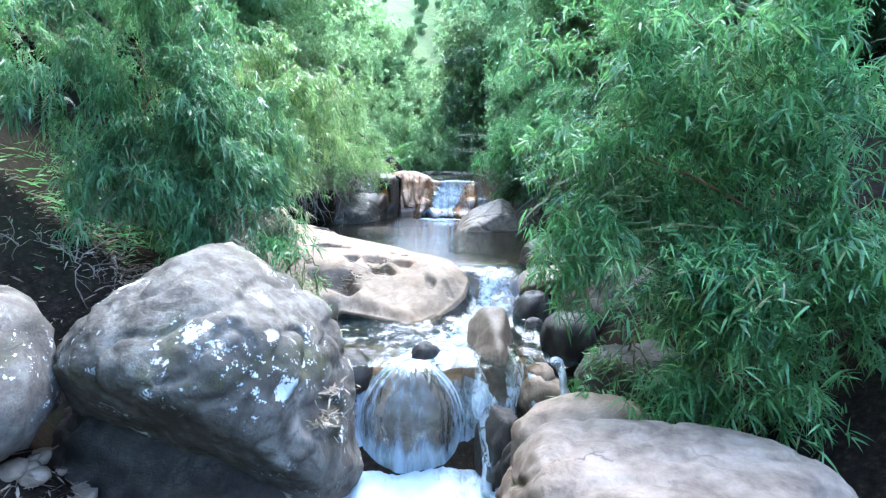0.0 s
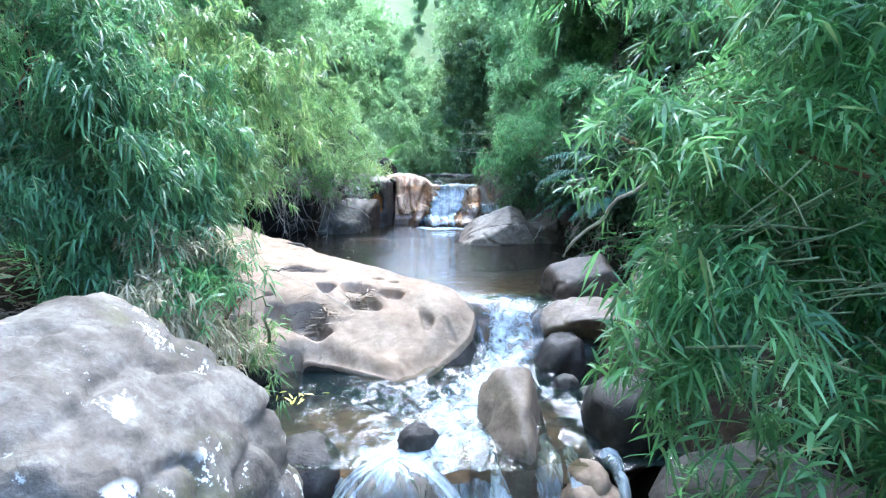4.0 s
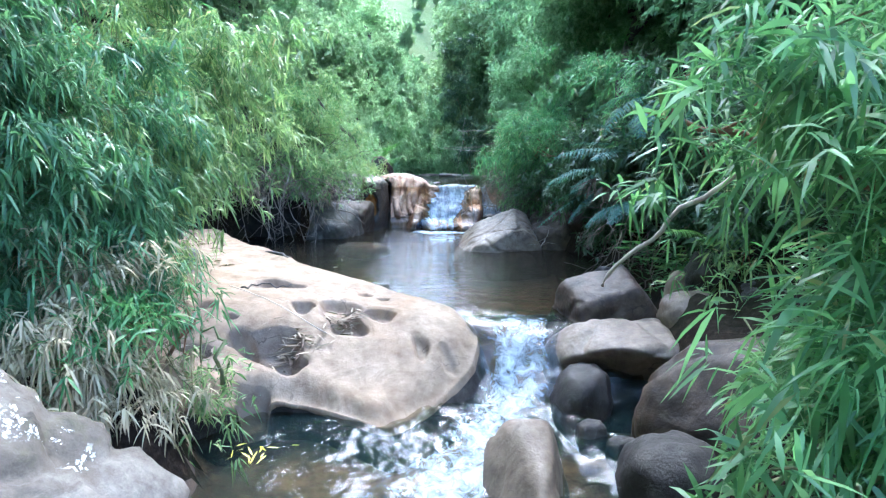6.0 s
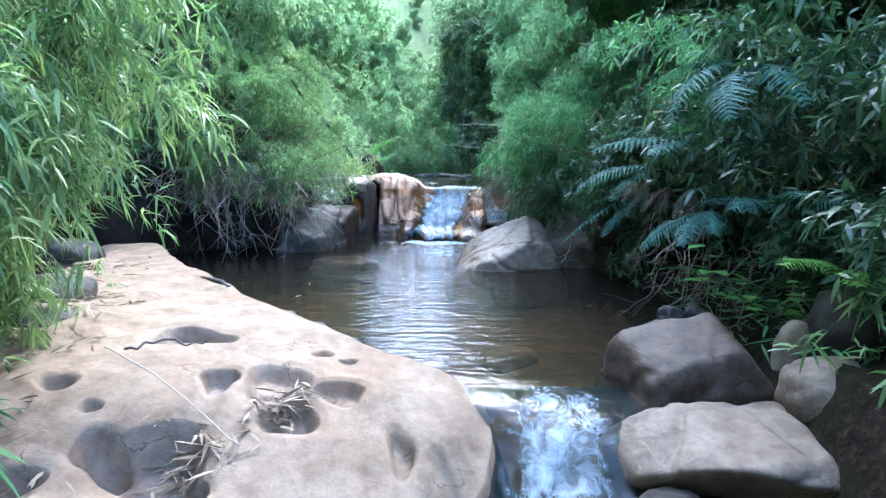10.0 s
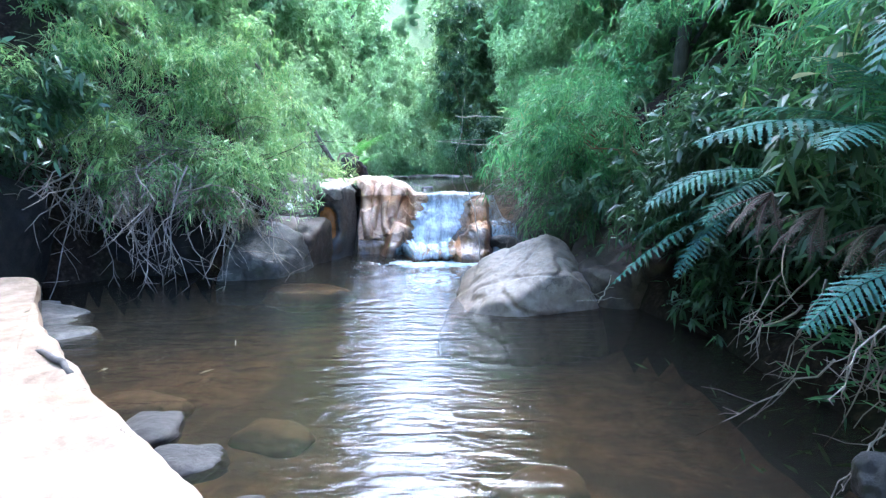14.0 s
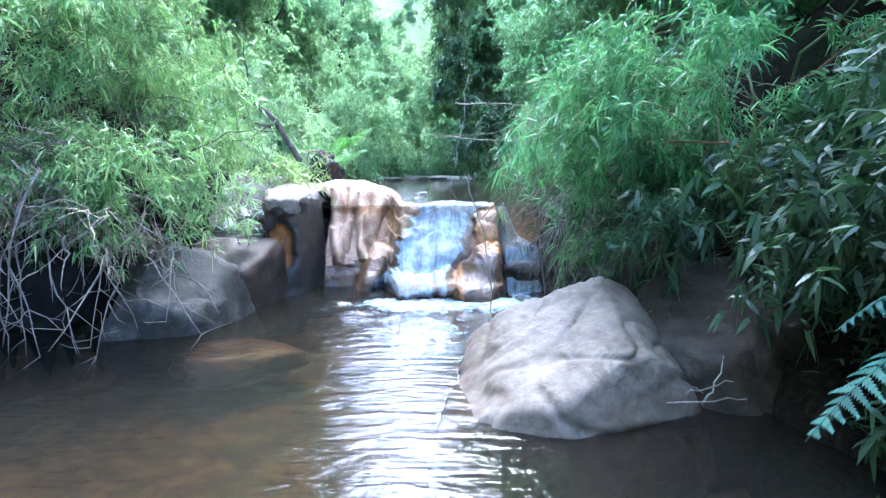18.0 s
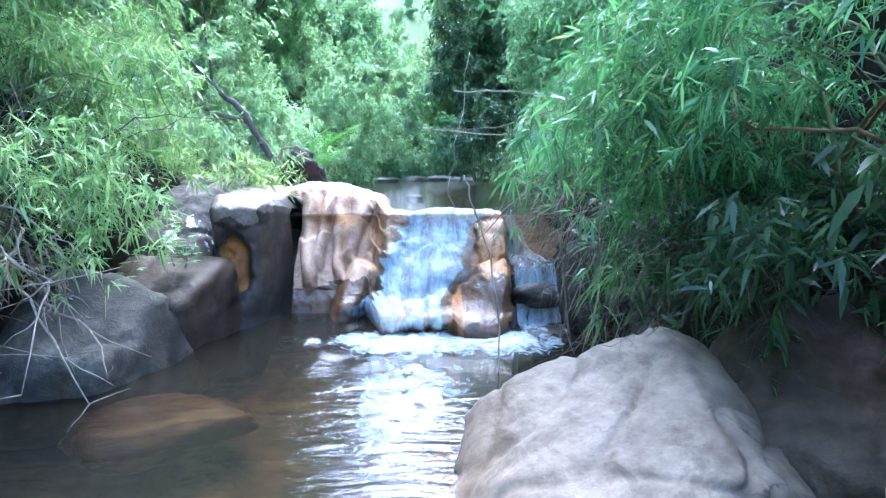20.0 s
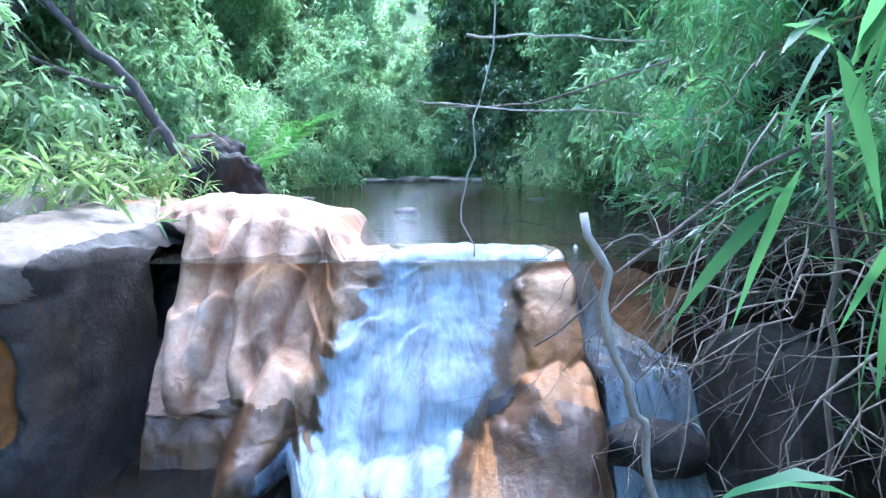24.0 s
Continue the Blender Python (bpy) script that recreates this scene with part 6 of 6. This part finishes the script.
# ---------------------------------------------------------------- litter
def litter(name, label, spots, n, size, material, seed, lift=0.015):
    """Loose dry leaves and straw lying on a surface. spots: x, y, rx, ry and a height function."""
    rng = np.random.default_rng(seed)
    ps = []
    for x, y, rx, ry, zf in spots:
        q = rng.normal(0, 0.5, (n, 2)) * [rx, ry] + [x, y]
        ps.append(np.column_stack([q, zf(q[:, 0], q[:, 1]) + lift + rng.uniform(0, 0.025, n)]))
    p = np.concatenate(ps)
    th = rng.uniform(0, 6.28, len(p))
    d = unit(np.column_stack([np.cos(th), np.sin(th), rng.normal(0.05, 0.25, len(p))]))
    L = size * rng.uniform(0.5, 1.5, len(p))
    v, f = blades(p, d, L, L * 0.06, rng.uniform(0, 0.25, len(p)), rng)
    tagged(piece(name, mesh_tris(name, v, f), material), label, "leaf litter", kind="stuff")


def on_ground(x, y):
    return ground_z(x, y)


litter("leaf_litter", "dry bamboo leaves and straw on the slab", [(-2.2, 7.0, 0.35, 0.6, slab_top), (-2.35, 7.9, 0.3, 0.5, slab_top), (-3.0, 9.0, 0.4, 0.6, slab_top), (-0.78, 6.85, 0.14, 0.12, slab_top), (-1.1, 6.5, 0.18, 0.12, slab_top), (-1.9, 6.2, 0.3, 0.3, slab_top)], 120, 0.11, LITTER, 61)
litter("leaf_litter", "brown fallen leaves on the dark bank", [(-2.6, 5.6, 0.8, 0.8, on_ground), (-3.3, 5.4, 0.8, 0.8, on_ground), (-2.2, 2.9, 0.8, 0.8, on_ground), (2.2, 12.8, 0.7, 1.4, on_ground), (-3.0, 14.2, 0.9, 0.8, on_ground), (-4.4, 9.0, 0.7, 1.2, on_ground)], 700, 0.1, LITTER, 62)
litter("straw", "dry straw caught on the wet boulder", [(-0.85, 3.4, 0.2, 0.12, lambda x, y: -0.42 + 0 * x), (-0.82, 3.6, 0.18, 0.15, lambda x, y: -0.3 + 0 * x)], 140, 0.08, LITTER, 63)
litter("floating_leaves", "few brown leaves floating in the pool corner", [(-2.9, 9.9, 0.4, 0.5, lambda x, y: -0.055 + 0 * x), (-1.6, 9.6, 0.8, 0.8, lambda x, y: -0.055 + 0 * x)], 8, 0.09, DEAD_LEAF, 67, 0.0)
litter("floating_leaves", "yellow leaves floating on the lower pool", [(-1.05, 5.5, 0.22, 0.18, lambda x, y: -0.468 + 0 * x)], 14, 0.07, YELLOW_LEAF, 64, 0.0)
litter("undergrowth", "low mixed green undergrowth on the dark bank", [(2.5, 8.6, 0.6, 1.6, on_ground), (2.6, 7.2, 0.5, 0.8, on_ground), (-4.6, 8.5, 0.7, 2.0, on_ground), (-3.8, 6.5, 0.6, 1.4, on_ground), (2.3, 13.5, 0.6, 1.6, on_ground), (-2.9, 15.5, 0.8, 0.8, on_ground), (2.2, 16.5, 0.5, 1.6, on_ground), (-2.8, 18.5, 0.6, 2.0, on_ground), (-2.6, 23, 0.6, 3.0, on_ground), (2.4, 21, 0.5, 3.0, on_ground)], 900, 0.14, BAMBOO_COOL, 65, 0.05)
rng_p = np.random.default_rng(66)
for k in range(26):
    x, y = rng_p.uniform(-2.9, -1.9), rng_p.uniform(2.2, 3.3)
    z = float(ground_z(np.array([x]), np.array([y]))[0])
    q = rng_p.uniform(0.03, 0.08)
    rock("pebble", "small brown pebble on the gravel bank", (x, y, z + q * 0.2), (q * 1.2, q, q * 0.7), (0, 0, rng_p.uniform(0, 180)), 300 + k, TANROCK if k % 2 else WEDGEROCK, sub=2, category="pebble", group="pebbles on the gravel bank")

# dark-leaved fill where the banks lie in shadow; the shade is leaf colour
bamboo("leafy undergrowth on the bank, its shade put into dark leaves", [(2.9, 8.4, 1.0), (2.9, 7.4, 0.9)], [(2.75, 8.5, 1.5, 0.5, 1.2, 0.7, 700), (2.85, 7.2, 1.3, 0.45, 0.9, 0.8, 600), (2.6, 9.9, 1.3, 0.5, 0.9, 0.6, 500), (2.5, 10.4, 0.7, 0.5, 0.6, 0.4, 250)], SHADE_DARK_LEAF, leaf=0.12, per=6, seed=41, culm_n=4, ratio=0.12, group="dark undergrowth")
bamboo("leafy undergrowth among the bank boulders, leaves darkened for shade", [(2.7, 6.4, 0.5), (2.8, 7.2, 0.6)], [(2.75, 6.2, 0.7, 0.35, 0.45, 0.4, 260), (2.75, 7.0, 0.9, 0.35, 0.4, 0.45, 260), (2.3, 7.6, 0.55, 0.25, 0.3, 0.25, 110), (2.5, 5.6, 0.6, 0.3, 0.4, 0.4, 160)], SHADE_DARK_LEAF, leaf=0.1, per=6, seed=44, culm_n=4, ratio=0.11, group="dark undergrowth", reach=0.7)
bamboo("leafy undergrowth behind the slab, dark leaves standing in for shade", [(-4.6, 9.0, 0.8), (-4.4, 7.5, 0.7)], [(-4.2, 8.8, 1.3, 0.5, 1.2, 0.7, 600), (-4.4, 10.4, 1.5, 0.6, 0.9, 0.8, 500), (-3.9, 11.0, 2.0, 0.6, 0.6, 0.35, 320), (-4.3, 11.6, 1.7, 0.5, 0.6, 0.4, 260), (-3.9, 7.2, 1.0, 0.4, 0.8, 0.6, 350)], SHADE_DARK_LEAF, leaf=0.12, per=6, seed=42, culm_n=4, ratio=0.12, group="dark undergrowth")
bamboo("leafy undergrowth below the bamboo bank, shade put into leaf colour", [(2.0, 12.4, 0.6), (1.9, 13.4, 0.7)], [(1.75, 12.6, 0.8, 0.35, 0.9, 0.35, 350), (1.7, 13.8, 0.9, 0.35, 0.6, 0.35, 250)], SHADE_DARK_LEAF, leaf=0.1, per=6, seed=43, culm_n=3, ratio=0.1, group="dark undergrowth")

bamboo("leafy bushes above the upper pool, leaves paled for haze", [(-3.3, 15.8, 1.2), (-3.0, 18.0, 1.2)], [(-2.9, 16.3, 1.9, 0.75, 0.8, 0.7, 600), (-3.3, 15.0, 2.2, 0.8, 0.7, 0.7, 600), (-2.7, 18.2, 1.7, 0.65, 1.0, 0.7, 600), (-2.8, 21.0, 1.6, 0.6, 1.2, 0.7, 500)], HAZED_LEAF, leaf=0.12, per=6, seed=51, culm_n=6, ratio=0.12, group="bushes by the upper pool")
bamboo("green leafy bushes above the upper pool", [(2.6, 17.5, 1.2), (2.6, 20.0, 1.2)], [(2.4, 17.0, 1.7, 0.6, 0.9, 0.7, 500), (2.6, 19.5, 1.7, 0.6, 1.2, 0.8, 500), (2.5, 22.5, 1.6, 0.6, 1.4, 0.8, 500)], HAZED_LEAF, leaf=0.12, per=6, seed=52, culm_n=6, ratio=0.12, group="bushes by the upper pool")
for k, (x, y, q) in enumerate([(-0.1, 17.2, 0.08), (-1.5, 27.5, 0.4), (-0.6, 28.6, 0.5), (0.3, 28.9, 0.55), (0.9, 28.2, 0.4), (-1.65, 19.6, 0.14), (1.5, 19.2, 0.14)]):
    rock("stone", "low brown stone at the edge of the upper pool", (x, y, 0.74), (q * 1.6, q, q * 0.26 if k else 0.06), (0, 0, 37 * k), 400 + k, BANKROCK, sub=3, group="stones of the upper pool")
# bushes with haze-pale leaves, added to cover a dark gap behind the pool
bamboo("green bushes at the head of the upper pool, haze in their leaf colour", [(-1.2, 31, 1.0), (0.6, 32, 1.2)], [(-1.5, 30.5, 1.7, 1.1, 0.8, 1.1, 700), (0.4, 31.5, 1.8, 1.2, 0.8, 1.2, 700), (-0.5, 35, 3.2, 2.0, 1.0, 1.6, 900)], HAZED_LEAF, leaf=0.2, per=6, seed=62, culm_n=6, ratio=0.14, group="bushes by the upper pool")
bamboo("dark ivy-hung tree edge beside the upper pool", [(1.1, 22.5, 0.9), (1.3, 22.0, 1.0)], [(0.5, 22.0, 2.5, 0.2, 0.5, 1.3, 260), (0.45, 21.7, 3.9, 0.2, 0.5, 1.1, 220), (0.7, 22.2, 5.0, 0.25, 0.6, 0.9, 140), (1.5, 20.5, 1.7, 0.4, 0.7, 0.8, 200)], SHADE_DARK_LEAF, leaf=0.12, per=6, seed=61, culm_n=5, ratio=0.14, group="dark undergrowth")

# dark leaves cover bank soil that would look too bright for its shade
bamboo("leafy undergrowth above the mossy boulder, leaves dark in place of shade", [(2.6, 10.8, 0.9), (2.5, 11.6, 0.9)], [(2.35, 10.5, 1.0, 0.45, 0.7, 0.45, 600), (2.4, 11.5, 1.0, 0.5, 0.6, 0.45, 500), (2.9, 10.4, 1.6, 0.5, 0.8, 0.5, 500)], SHADE_DARK_LEAF, leaf=0.11, per=6, seed=71, culm_n=4, ratio=0.12, group="dark undergrowth")
# added to lighten a shaded gap; the haze is in the leaf colour
bamboo("green bushes added on the upper bank, haze-pale to fill a dark gap", [(-2.6, 24.0, 1.2), (-2.9, 27.0, 1.5)], [(-2.2, 23.6, 2.4, 0.9, 0.9, 1.3, 700), (-2.5, 27.0, 3.4, 1.2, 1.0, 1.7, 900), (-1.9, 30.0, 3.6, 1.2, 1.0, 1.8, 800)], HAZED_LEAF, leaf=0.15, per=6, seed=72, culm_n=5, ratio=0.13, group="bushes by the upper pool")
